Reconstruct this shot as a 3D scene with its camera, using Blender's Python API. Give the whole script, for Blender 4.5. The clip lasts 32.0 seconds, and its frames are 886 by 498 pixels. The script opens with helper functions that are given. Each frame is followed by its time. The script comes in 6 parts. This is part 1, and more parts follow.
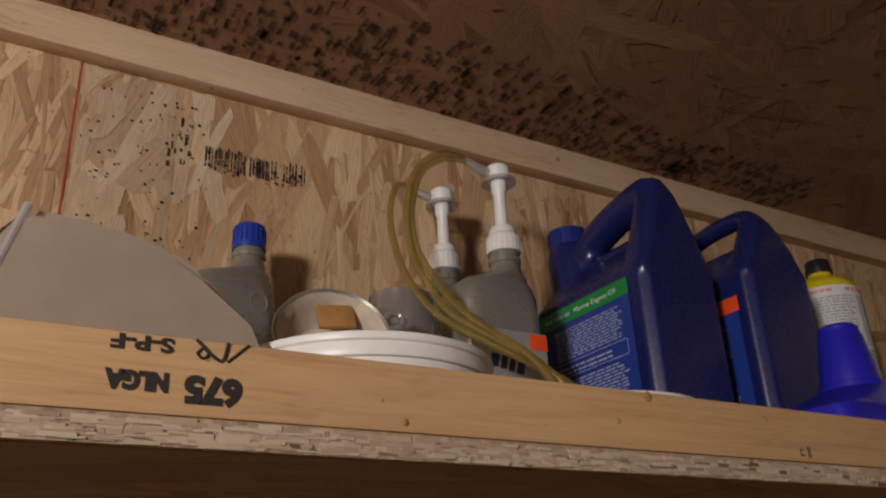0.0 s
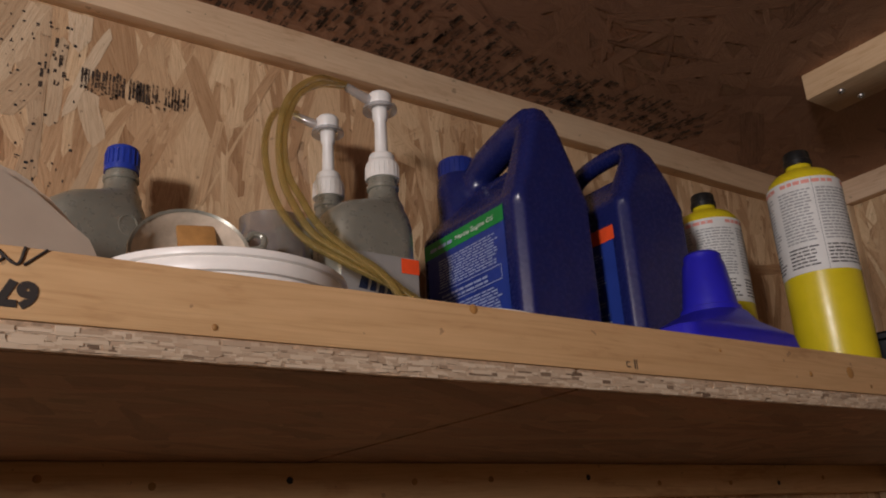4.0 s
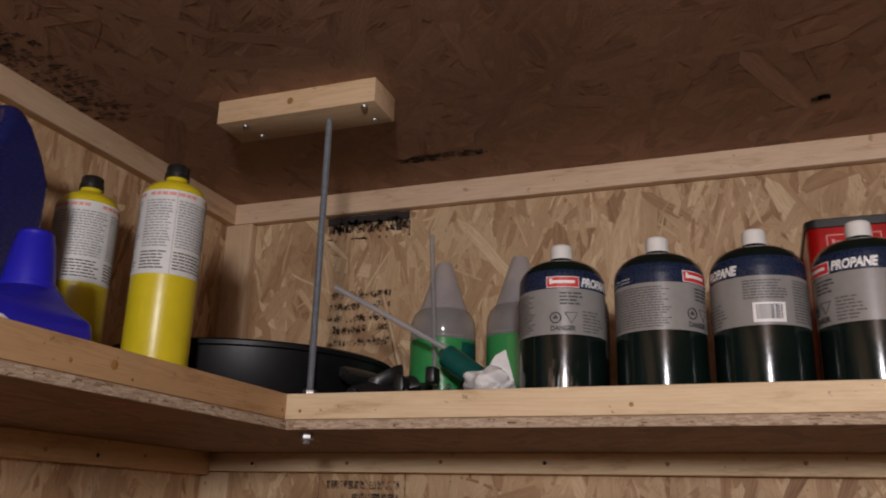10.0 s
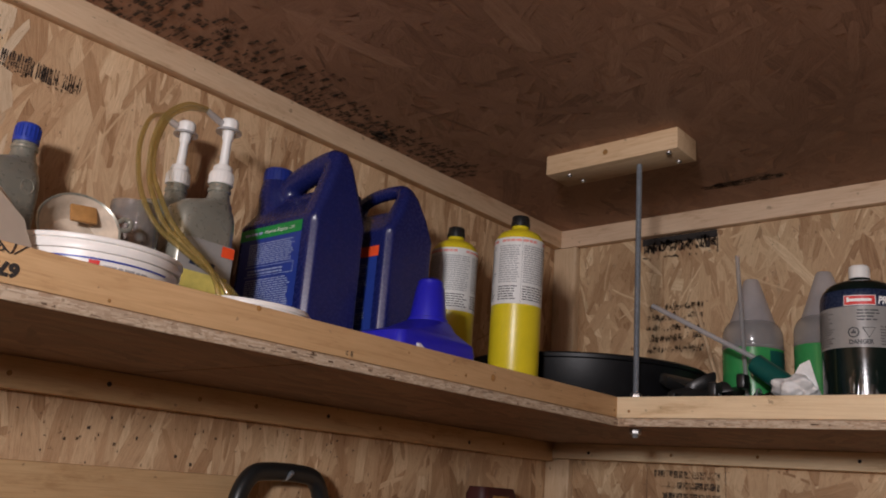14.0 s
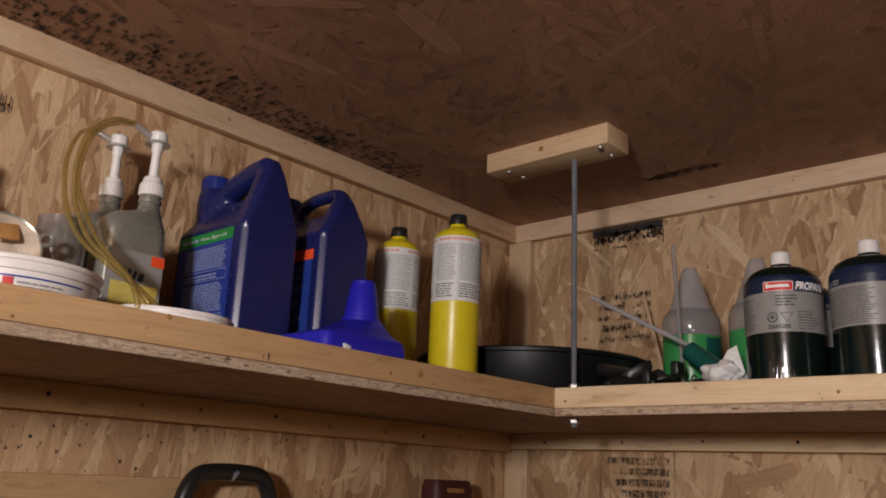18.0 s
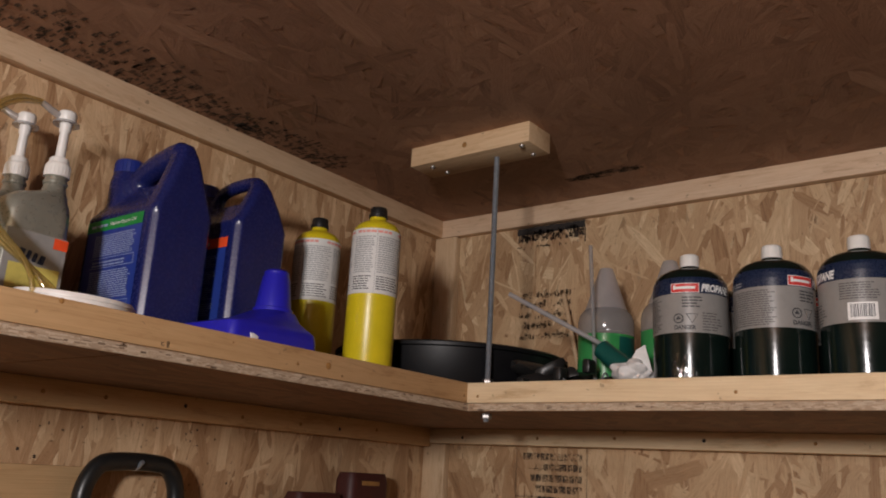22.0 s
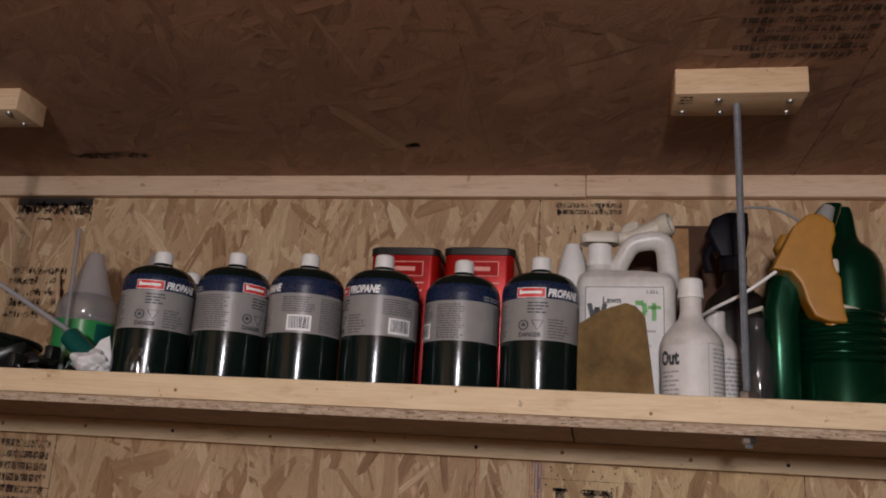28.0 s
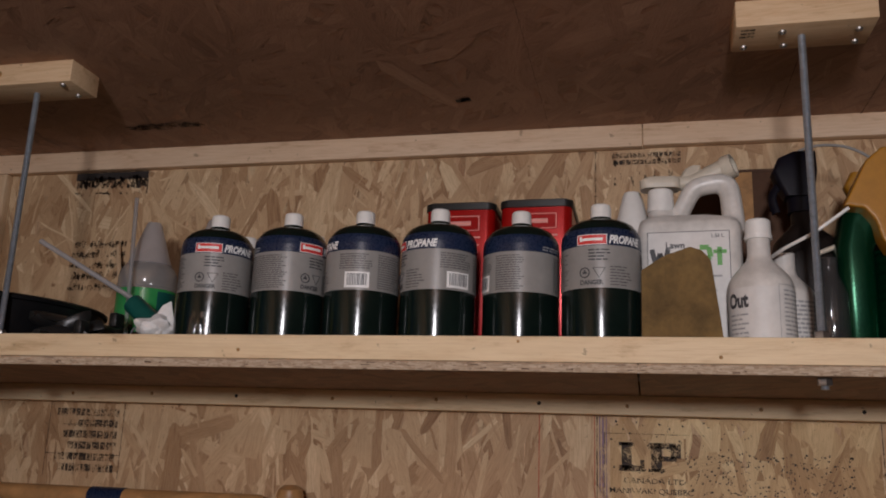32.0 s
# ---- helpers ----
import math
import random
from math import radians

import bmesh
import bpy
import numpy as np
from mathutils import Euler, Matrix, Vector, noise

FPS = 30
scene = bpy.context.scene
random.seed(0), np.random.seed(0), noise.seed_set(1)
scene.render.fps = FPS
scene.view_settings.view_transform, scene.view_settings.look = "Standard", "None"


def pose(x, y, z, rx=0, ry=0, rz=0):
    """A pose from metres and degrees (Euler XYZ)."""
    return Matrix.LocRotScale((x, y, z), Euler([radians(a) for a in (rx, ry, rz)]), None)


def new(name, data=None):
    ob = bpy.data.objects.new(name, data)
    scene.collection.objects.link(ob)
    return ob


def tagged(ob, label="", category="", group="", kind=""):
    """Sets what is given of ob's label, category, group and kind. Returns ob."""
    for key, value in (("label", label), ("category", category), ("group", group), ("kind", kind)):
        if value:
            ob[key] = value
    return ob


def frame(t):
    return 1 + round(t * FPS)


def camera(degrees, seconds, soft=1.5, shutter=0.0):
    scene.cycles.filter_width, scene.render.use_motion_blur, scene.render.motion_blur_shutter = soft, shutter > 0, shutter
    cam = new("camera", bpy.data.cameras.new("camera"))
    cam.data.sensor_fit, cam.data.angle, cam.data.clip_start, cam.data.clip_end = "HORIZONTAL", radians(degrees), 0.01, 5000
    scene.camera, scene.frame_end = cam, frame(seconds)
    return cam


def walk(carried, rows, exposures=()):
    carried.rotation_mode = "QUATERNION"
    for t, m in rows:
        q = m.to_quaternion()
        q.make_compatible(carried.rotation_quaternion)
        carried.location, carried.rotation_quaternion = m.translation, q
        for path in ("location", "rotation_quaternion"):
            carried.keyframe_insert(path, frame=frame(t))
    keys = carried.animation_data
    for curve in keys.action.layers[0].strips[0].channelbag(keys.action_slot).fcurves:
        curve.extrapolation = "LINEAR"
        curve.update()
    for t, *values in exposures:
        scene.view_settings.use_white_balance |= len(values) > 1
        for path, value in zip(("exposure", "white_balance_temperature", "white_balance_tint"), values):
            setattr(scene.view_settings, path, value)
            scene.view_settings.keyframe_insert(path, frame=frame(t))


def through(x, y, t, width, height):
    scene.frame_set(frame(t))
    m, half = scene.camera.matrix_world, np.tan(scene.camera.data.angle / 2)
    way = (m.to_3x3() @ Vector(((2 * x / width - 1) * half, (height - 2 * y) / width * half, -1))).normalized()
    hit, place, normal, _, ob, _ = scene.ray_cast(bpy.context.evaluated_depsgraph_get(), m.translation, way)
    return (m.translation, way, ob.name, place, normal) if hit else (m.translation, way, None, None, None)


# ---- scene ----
cam = camera(55.2, 32.0, soft=1.9, shutter=0.4)
# seconds, eye x y z, yaw, pitch, roll
PATH = [
    (0.0, 0.274, 0.099, 1.828, -30.285, 23.837, 2.546),
    (0.5, 0.278, 0.102, 1.825, -30.734, 21.9, 3.651),
    (1.0, 0.278, 0.094, 1.814, -30.257, 22.173, 3.924),
    (1.5, 0.295, 0.072, 1.804, -30.672, 22.534, 2.962),
    (2.0, 0.304, 0.061, 1.804, -31.914, 21.819, 4.057),
    (2.5, 0.314, 0.066, 1.806, -31.942, 20.96, 4.775),
    (4.5, 0.319, 0.066, 1.81, -35.355, 19.458, 2.705),
    (5.0, 0.324, 0.066, 1.81, -37.386, 19.228, 2.148),
    (5.5, 0.334, 0.055, 1.81, -40.057, 18.99, 1.836),
    (6.0, 0.342, 0.043, 1.81, -43.475, 18.989, 1.275),
    (6.5, 0.347, 0.027, 1.808, -47.584, 18.855, 0.928),
    (7.0, 0.35, 0.01, 1.807, -51.454, 18.75, 0.63),
    (7.5, 0.353, -0.0, 1.803, -54.706, 18.495, 0.711),
    (8.0, 0.354, -0.016, 1.803, -57.65, 17.893, 0.528),
    (8.5, 0.358, -0.035, 1.804, -60.299, 17.384, -0.041),
    (9.0, 0.351, -0.057, 1.807, -63.893, 17.168, -1.35),
    (9.5, 0.346, -0.074, 1.806, -67.018, 17.383, -1.354),
    (10.0, 0.34, -0.091, 1.803, -69.992, 17.381, -1.483),
    (10.5, 0.325, -0.076, 1.791, -71.93, 17.264, 0.861),
    (11.0, 0.309, -0.034, 1.785, -71.545, 17.336, 1.052),
    (11.5, 0.282, -0.061, 1.777, -69.483, 16.346, -3.762),
    (12.0, 0.292, -0.108, 1.788, -61.503, 19.487, -5.105),
    (12.5, 0.269, -0.153, 1.786, -54.761, 17.348, -5.713),
    (13.0, 0.221, -0.161, 1.789, -53.078, 17.196, -5.524),
    (13.5, 0.171, -0.16, 1.779, -50.158, 17.77, -4.673),
    (14.0, 0.142, -0.193, 1.789, -49.018, 15.742, -4.428),
    (14.5, 0.148, -0.196, 1.795, -49.592, 15.451, -3.498),
    (16.5, 0.157, -0.253, 1.793, -48.006, 16.938, -4.474),
    (17.0, 0.164, -0.257, 1.789, -48.33, 16.672, -3.851),
    (17.5, 0.17, -0.269, 1.792, -48.564, 15.549, -3.224),
    (18.0, 0.176, -0.276, 1.794, -48.561, 15.308, -2.473),
    (18.5, 0.18, -0.283, 1.807, -48.118, 15.211, -1.617),
    (19.0, 0.182, -0.293, 1.798, -47.71, 15.745, -2.004),
    (19.5, 0.185, -0.301, 1.8, -47.564, 15.643, -1.795),
    (20.0, 0.189, -0.309, 1.797, -48.156, 15.669, -2.607),
    (20.5, 0.198, -0.306, 1.797, -49.711, 15.298, -2.962),
    (21.0, 0.194, -0.304, 1.799, -51.334, 14.735, -3.017),
    (21.5, 0.192, -0.3, 1.798, -52.455, 14.806, -2.417),
    (22.0, 0.199, -0.303, 1.794, -52.718, 15.174, -3.244),
    (22.5, 0.206, -0.333, 1.806, -54.478, 14.802, -3.348),
    (23.0, 0.199, -0.368, 1.812, -59.951, 15.139, -4.726),
    (23.5, 0.208, -0.395, 1.8, -67.163, 15.595, -3.202),
    (24.0, 0.214, -0.423, 1.797, -72.10, 15.98, -3.10),
    (24.5, 0.216, -0.435, 1.802, -75.122, 15.46, -4.111),
    (25.0, 0.215, -0.454, 1.834, -79.074, 15.083, -4.38),
    (25.5, 0.21, -0.456, 1.847, -83.388, 14.762, -3.161),
    (27.5, 0.218, -0.455, 1.83, -82.312, 15.58, -2.65),
    (28.0, 0.22, -0.452, 1.823, -80.841, 15.231, -3.329),
    (28.5, 0.219, -0.448, 1.823, -80.964, 14.706, -3.797),
    (29.0, 0.219, -0.449, 1.823, -80.807, 14.306, -3.761),
    (29.5, 0.223, -0.45, 1.817, -80.486, 14.269, -3.789),
    (30.0, 0.223, -0.444, 1.812, -80.052, 13.762, -3.671),
    (30.5, 0.23, -0.438, 1.803, -79.541, 13.43, -3.278),
    (31.0, 0.236, -0.44, 1.802, -78.368, 13.014, -3.047),
    (31.5, 0.234, -0.444, 1.803, -77.35, 12.758, -2.42),
    (32.0, 0.24, -0.441, 1.799, -77.031, 13.416, -2.075),
]
walk(cam, [(t, pose(x, y, z, 90 + pitch, roll, yaw)) for t, x, y, z, yaw, pitch, roll in PATH],
     ((0.0, -0.53, 6500, 7), (2.5, -0.46, 6450, 9), (6.0, -0.22, 6450, 10), (9.0, -0.12, 6300, 10), (12.0, -0.10, 6150, 10), (14.5, -0.08, 6250, 10), (16.5, -0.08, 6500, 10), (22.0, -0.06, 6500, 9), (25.0, -0.24, 6200, 10), (28.0, -0.30, 6100, 10), (32.0, -0.37, 6100, 10)))

# ---- light: one bare bulb under the ceiling behind the camera, nothing else ----
world = bpy.data.worlds.new("world")
scene.world = world
world.use_nodes = True
world.node_tree.nodes["Background"].inputs[0].default_value = (0.9, 0.8, 0.7, 1)
world.node_tree.nodes["Background"].inputs[1].default_value = 0.0
bulb = bpy.data.lights.new("bulb", "POINT")
bulb.energy, bulb.color, bulb.shadow_soft_size = 92, (0.985, 0.91, 0.90), 0.085
bulb_ob = new("bulb", bulb)
bulb_ob.location = (-0.74, -0.47, 2.0)
scene.view_settings.exposure = 0.0

# ---- plan ----
ZC, ZS, ZO, ZT = 2.300, 1.896, 1.885, 1.924      # ceiling, shelf top, shelf underside, top of the front rail
XW, YW, XB, YB = 1.515, 0.738, -4.0, -4.4         # the four walls; west and south unseen, set far out to weaken bounce
XF, YF = 1.153, 0.388                             # front of the two shelves


# ---- node helpers ----
class Mat:
    def __init__(self, name):
        self.m = bpy.data.materials.new(name)
        self.m.use_nodes = True
        self.t = self.m.node_tree
        self.b = self.t.nodes["Principled BSDF"]
        self.out = self.t.nodes["Material Output"]

    def n(self, kind, operation="", data_type="", blend_type="", vector_type="", voronoi_dimensions="", feature="", distance=""):
        nd = self.t.nodes.new("ShaderNode" + kind)
        if operation:
            nd.operation = operation
        if data_type:
            nd.data_type = data_type
        if blend_type:
            nd.blend_type = blend_type
        if vector_type:
            nd.vector_type = vector_type
        if voronoi_dimensions:
            nd.voronoi_dimensions = voronoi_dimensions
        if feature:
            nd.feature = feature
        if distance:
            nd.distance = distance
        return nd

    def l(self, a, b):
        self.t.links.new(a, b)

    def coords(self):
        return self.n("TexCoord").outputs["Object"]

    def maths(self, op, a, b=0.0):
        nd = self.n("Math", operation=op)
        for i, v in enumerate((a, b)):
            if isinstance(v, (int, float)):
                nd.inputs[i].default_value = v
            else:
                self.l(v, nd.inputs[i])
        return nd.outputs[0]

    def ramp(self, fac, stops):
        nd = self.n("ValToRGB")
        el = nd.color_ramp.elements
        while len(el) < len(stops):
            el.new(0.5)
        for e, (p, c) in zip(el, stops):
            e.position, e.color = p, (*c, 1)
        self.l(fac, nd.inputs[0])
        return nd.outputs[0]

    def mix(self, fac, a, b, mode="MIX"):
        nd = self.n("Mix", data_type="RGBA", blend_type=mode)
        for i, v in ((0, fac), (6, a), (7, b)):
            if isinstance(v, (int, float)):
                nd.inputs[i].default_value = v
            elif isinstance(v, tuple):
                nd.inputs[i].default_value = (*v, 1)
            else:
                self.l(v, nd.inputs[i])
        return nd.outputs[2]

    def tex_space(self, vec, scale, rz=0.0, shift=(0, 0, 0)):
        nd = self.n("Mapping", vector_type="TEXTURE")
        nd.inputs["Location"].default_value = shift
        nd.inputs["Rotation"].default_value = (0, 0, radians(rz))
        nd.inputs["Scale"].default_value = scale
        self.l(vec, nd.inputs["Vector"])
        return nd.outputs[0]

    def noise(self, vec, scale, detail=3.0, rough=0.55, distort=0.0):
        nd = self.n("TexNoise")
        nd.inputs["Scale"].default_value = scale
        nd.inputs["Detail"].default_value = detail
        nd.inputs["Roughness"].default_value = rough
        nd.inputs["Distortion"].default_value = distort
        self.l(vec, nd.inputs["Vector"])
        return nd.outputs["Fac"]

    def bump(self, height, strength, dist):
        nd = self.n("Bump")
        nd.inputs["Strength"].default_value = strength
        nd.inputs["Distance"].default_value = dist
        self.l(height, nd.inputs["Height"])
        self.l(nd.outputs[0], self.b.inputs["Normal"])

    def put(self, **kw):
        names = {"color": "Base Color", "rough": "Roughness", "metal": "Metallic", "spec": "Specular IOR Level", "trans": "Transmission Weight", "ior": "IOR", "coat": "Coat Weight", "sss": "Subsurface Weight"}
        for k, v in kw.items():
            s = self.b.inputs[names[k]]
            if isinstance(v, tuple):
                s.default_value = (*v, 1)
            elif isinstance(v, (int, float)):
                s.default_value = v
            else:
                self.l(v, s)
        return self.m


def osb(name, axes, lean, light, dark, flake=(0.10, 0.021), seed=0.0, speck=0.5, piece=0.52):
    """Oriented strand board: layers of long flakes, each with its own tone, grain and relief. axes: the two world axes of the sheet."""
    a = Mat(name)
    sep = a.n("SeparateXYZ")
    a.l(a.coords(), sep.inputs[0])
    com = a.n("CombineXYZ")
    a.l(sep.outputs[axes[0]], com.inputs[0])
    a.l(sep.outputs[axes[1]], com.inputs[1])
    com.inputs[2].default_value = seed
    uv = com.outputs[0]
    warp = a.n("TexNoise")
    warp.inputs["Scale"].default_value = 22
    warp.inputs["Detail"].default_value = 5
    a.l(uv, warp.inputs["Vector"])
    wv = a.n("VectorMath", operation="MULTIPLY_ADD")
    a.l(warp.outputs["Color"], wv.inputs[0])
    wv.inputs[1].default_value = (0.009, 0.009, 0)
    a.l(uv, wv.inputs[2])
    uvw = wv.outputs[0]
    color, height = None, None
    mid = tuple((x + y) / 2 for x, y in zip(light, dark))
    for k, (turn, grow, keep) in enumerate(((0, 1.5, 0.0), (38, 1.2, 0.45), (-31, 1.3, 0.5), (9, 1.0, 0.55), (66, 0.8, 0.72), (-14, 0.85, 0.6), (24, 0.6, 0.74))):
        sp = a.tex_space(uvw, (flake[0] * grow, flake[1] * grow, 1), lean + turn, (0.31 * k, 0.17 * k, 0))
        vo = a.n("TexVoronoi", voronoi_dimensions="2D", feature="F1", distance="CHEBYCHEV")
        vo.inputs["Scale"].default_value = 1
        a.l(sp, vo.inputs["Vector"])
        ch = a.n("SeparateColor")
        a.l(vo.outputs["Color"], ch.inputs[0])
        grain = a.noise(a.tex_space(uvw, (0.060, 0.0032, 1), lean + turn + 4, (0.13 * k, 0.07, 0)), 1.0, 5.0, 0.68)
        tone = a.maths("ADD", a.maths("MULTIPLY", ch.outputs[0], piece), a.maths("MULTIPLY", grain, 1.04 - piece))
        col = a.ramp(tone, ((0.08, tuple(c * 0.72 for c in dark)), (0.3, dark), (0.55, mid), (0.78, light), (0.97, tuple(min(1, c * 1.16) for c in light))))
        hgt = a.maths("ADD", a.maths("MULTIPLY", ch.outputs[2], 0.8), a.maths("MULTIPLY", grain, 0.2))
        if color is None:
            color, height = col, hgt
        else:
            on = a.maths("GREATER_THAN", ch.outputs[1], keep)
            color = a.mix(on, color, col)
            mx = a.n("Mix", data_type="FLOAT")
            a.l(on, mx.inputs[0])
            a.l(height, mx.inputs[2])
            a.l(a.maths("ADD", hgt, 0.15 * k), mx.inputs[3])
            height = mx.outputs[0]
    for stretch, turn, limit, amount, tint in (((0.030, 0.0016, 1), 6, 0.66, 0.55, (0.10, 0.055, 0.03)), ((0.022, 0.0013, 1), 41, 0.69, 0.5, (0.10, 0.055, 0.03)), ((0.026, 0.0030, 1), -24, 0.735, 0.5, tuple(min(1, c * 1.25) for c in light)), ((0.018, 0.0024, 1), 17, 0.74, 0.5, tuple(min(1, c * 1.25) for c in light))):
        sliver = a.noise(a.tex_space(uvw, stretch, lean + turn, (0.2, 0.1, 0)), 1.0, 2.0, 0.5)
        color = a.mix(a.maths("MULTIPLY", a.maths("GREATER_THAN", sliver, limit), amount), color, tint)
    hue = a.noise(a.tex_space(uvw, (0.06, 0.02, 1), lean), 1.0, 2.0)
    color = a.mix(1.0, color, a.ramp(hue, ((0.35, (1.05, 0.96, 0.92)), (0.65, (0.97, 1.02, 1.0)))), "MULTIPLY")
    blotch = a.noise(uv, 3.2, 4.0)
    color = a.mix(1.0, color, a.ramp(blotch, ((0.3, (0.80, 0.76, 0.72)), (0.7, (1.06, 1.04, 1.0)))), "MULTIPLY")
    pits = a.noise(a.tex_space(uvw, (0.012, 0.005, 1), lean + 8), 1.0, 2.0, 0.6)
    dirt = a.maths("MULTIPLY", a.maths("GREATER_THAN", pits, 0.715), speck)
    color = a.mix(dirt, color, (0.05, 0.028, 0.016))
    a.bump(a.maths("ADD", height, a.maths("MULTIPLY", pits, -0.4)), 0.55, 0.0012)
    return a.put(color=color, rough=0.62, spec=0.35)


def strands(name, stops, seam=0.5):
    """Wood strands pressed into a board: each island has its own tone, its grain runs along the strand (UV in metres)."""
    a = Mat(name)
    uv = a.n("TexCoord").outputs["UV"]
    ri = a.n("NewGeometry").outputs["Random Per Island"]
    grain = a.noise(a.tex_space(uv, (0.050, 0.0022, 1)), 1.0, 4.0, 0.62, 0.3)
    fine = a.noise(a.tex_space(uv, (0.016, 0.0007, 1)), 1.0, 2.0, 0.5)
    broad = a.noise(a.tex_space(uv, (0.09, 0.012, 1)), 1.0, 3.0, 0.6, 0.4)
    tone = a.maths("ADD", a.maths("MULTIPLY", ri, 0.62), a.maths("ADD", a.maths("MULTIPLY", grain, 0.22), a.maths("MULTIPLY", broad, 0.20)))
    color = a.ramp(tone, stops)
    dusk = a.maths("ADD", a.maths("MULTIPLY", fine, 0.6), a.maths("MULTIPLY", grain, 0.4))
    color = a.mix(1.0, color, a.ramp(dusk, ((0.32, (0.74, 0.68, 0.62)), (0.52, (1.0, 1.0, 1.0)), (0.75, (1.08, 1.08, 1.07)))), "MULTIPLY")
    co = a.coords()
    color = a.mix(1.0, color, a.ramp(a.noise(co, 4.0, 4.0), ((0.3, (0.84, 0.81, 0.78)), (0.7, (1.05, 1.04, 1.03)))), "MULTIPLY")
    pits = a.noise(co, 170, 3.0, 0.6)
    color = a.mix(a.maths("MULTIPLY", a.maths("GREATER_THAN", pits, 0.69), seam), color, (0.10, 0.055, 0.030))
    a.bump(a.maths("ADD", grain, a.maths("MULTIPLY", pits, 0.8)), 0.5, 0.0009)
    return a.put(color=color, rough=0.6, spec=0.35)


def pine(name, axis, light=(0.68, 0.51, 0.33), dark=(0.50, 0.32, 0.17), knots=0.030):
    """Sawn softwood with the grain along one world axis, growth rings, knots and handling dirt."""
    a = Mat(name)
    co = a.coords()
    long = [0.03, 0.03, 0.03]
    long[axis] = 0.55
    sp = a.tex_space(co, tuple(long))
    rings = a.noise(sp, 1.6, 4.0, 0.6, 0.6)
    fine = [0.0016, 0.0016, 0.0016]
    fine[axis] = 0.09
    grain = a.noise(a.tex_space(co, tuple(fine)), 1.0, 2.0)
    wave = a.maths("PINGPONG", a.maths("MULTIPLY", rings, 9.0), 0.5)
    tone = a.maths("ADD", a.maths("MULTIPLY", wave, 0.75), a.maths("MULTIPLY", grain, 0.60))
    color = a.ramp(tone, ((0.15, light), (0.6, tuple((x * 2 + y) / 3 for x, y in zip(light, dark))), (0.95, dark)))
    vo = a.n("TexVoronoi", feature="F1")
    vo.inputs["Scale"].default_value = 1
    a.l(a.tex_space(co, tuple(0.30 if i == axis else 0.16 for i in range(3)), 0, (0.07, 0.05, 0.02)), vo.inputs["Vector"])
    k = a.maths("LESS_THAN", a.maths("ADD", vo.outputs["Distance"], a.maths("MULTIPLY", grain, 0.02)), knots + 0.012)
    color = a.mix(a.maths("MULTIPLY", k, 0.75), color, (0.20, 0.09, 0.035))
    color = a.mix(a.maths("MULTIPLY", a.maths("GREATER_THAN", a.noise(co, 90, 3.0), 0.70), 0.45), color, (0.16, 0.09, 0.05))
    dirt = a.noise(a.tex_space(co, tuple(0.10 if i == axis else 0.022 for i in range(3))), 1.0, 5.0, 0.7)
    color = a.mix(1.0, color, a.ramp(dirt, ((0.30, (0.70, 0.62, 0.54)), (0.44, (0.95, 0.93, 0.91)), (0.60, (1.0, 1.0, 1.0)), (0.75, (1.05, 1.05, 1.05)))), "MULTIPLY")
    a.bump(grain, 0.35, 0.0006)
    return a.put(color=color, rough=0.58, spec=0.35)


def plain(name, color, rough=0.5, metal=0.0, spec=0.5, vary=0.12, scale=60, coat=0.0, trans=0.0, bump=0.15):
    """Paint, plastic or metal with slight blotches, scuffs and dust."""
    a = Mat(name)
    co = a.coords()
    blot = a.noise(co, scale, 5.0, 0.65)
    fine = a.noise(co, scale * 7, 3.0)
    c = a.ramp(blot, ((0.3, tuple(x * (1 - vary) for x in color)), (0.7, tuple(min(1, x * (1 + vary)) for x in color))))
    r = a.maths("ADD", a.maths("MULTIPLY", fine, 0.16), rough - 0.08)
    if bump:
        a.bump(fine, bump, 0.0004)
    return a.put(color=c, rough=r, metal=metal, spec=spec, coat=coat, trans=trans)


def milky(name, color, clear=0.25, rough=0.35, through=0.5, gloss=0.04):
    """Thin translucent plastic: part scatters, part passes light, part lets one see through."""
    a = Mat(name)
    blot = a.noise(a.coords(), 40, 4.0)
    c = a.ramp(blot, ((0.3, tuple(x * 0.88 for x in color)), (0.7, color)))
    a.put(color=c, rough=rough, spec=0.4)
    tl = a.n("BsdfTranslucent")
    a.l(c, tl.inputs[0])
    tp = a.n("BsdfTransparent")
    tp.inputs[0].default_value = (*(0.5 + 0.5 * x for x in color), 1)
    m1, m2 = a.n("MixShader"), a.n("MixShader")
    m1.inputs[0].default_value, m2.inputs[0].default_value = through, clear
    a.l(a.b.outputs[0], m1.inputs[1])
    a.l(tl.outputs[0], m1.inputs[2])
    a.l(m1.outputs[0], m2.inputs[1])
    a.l(tp.outputs[0], m2.inputs[2])
    m3, gl = a.n("MixShader"), a.n("BsdfGlossy")
    gl.inputs["Roughness"].default_value = rough * 0.6
    m3.inputs[0].default_value = gloss
    a.l(m2.outputs[0], m3.inputs[1])
    a.l(gl.outputs[0], m3.inputs[2])
    a.l(m3.outputs[0], a.out.inputs[0])
    return a.m


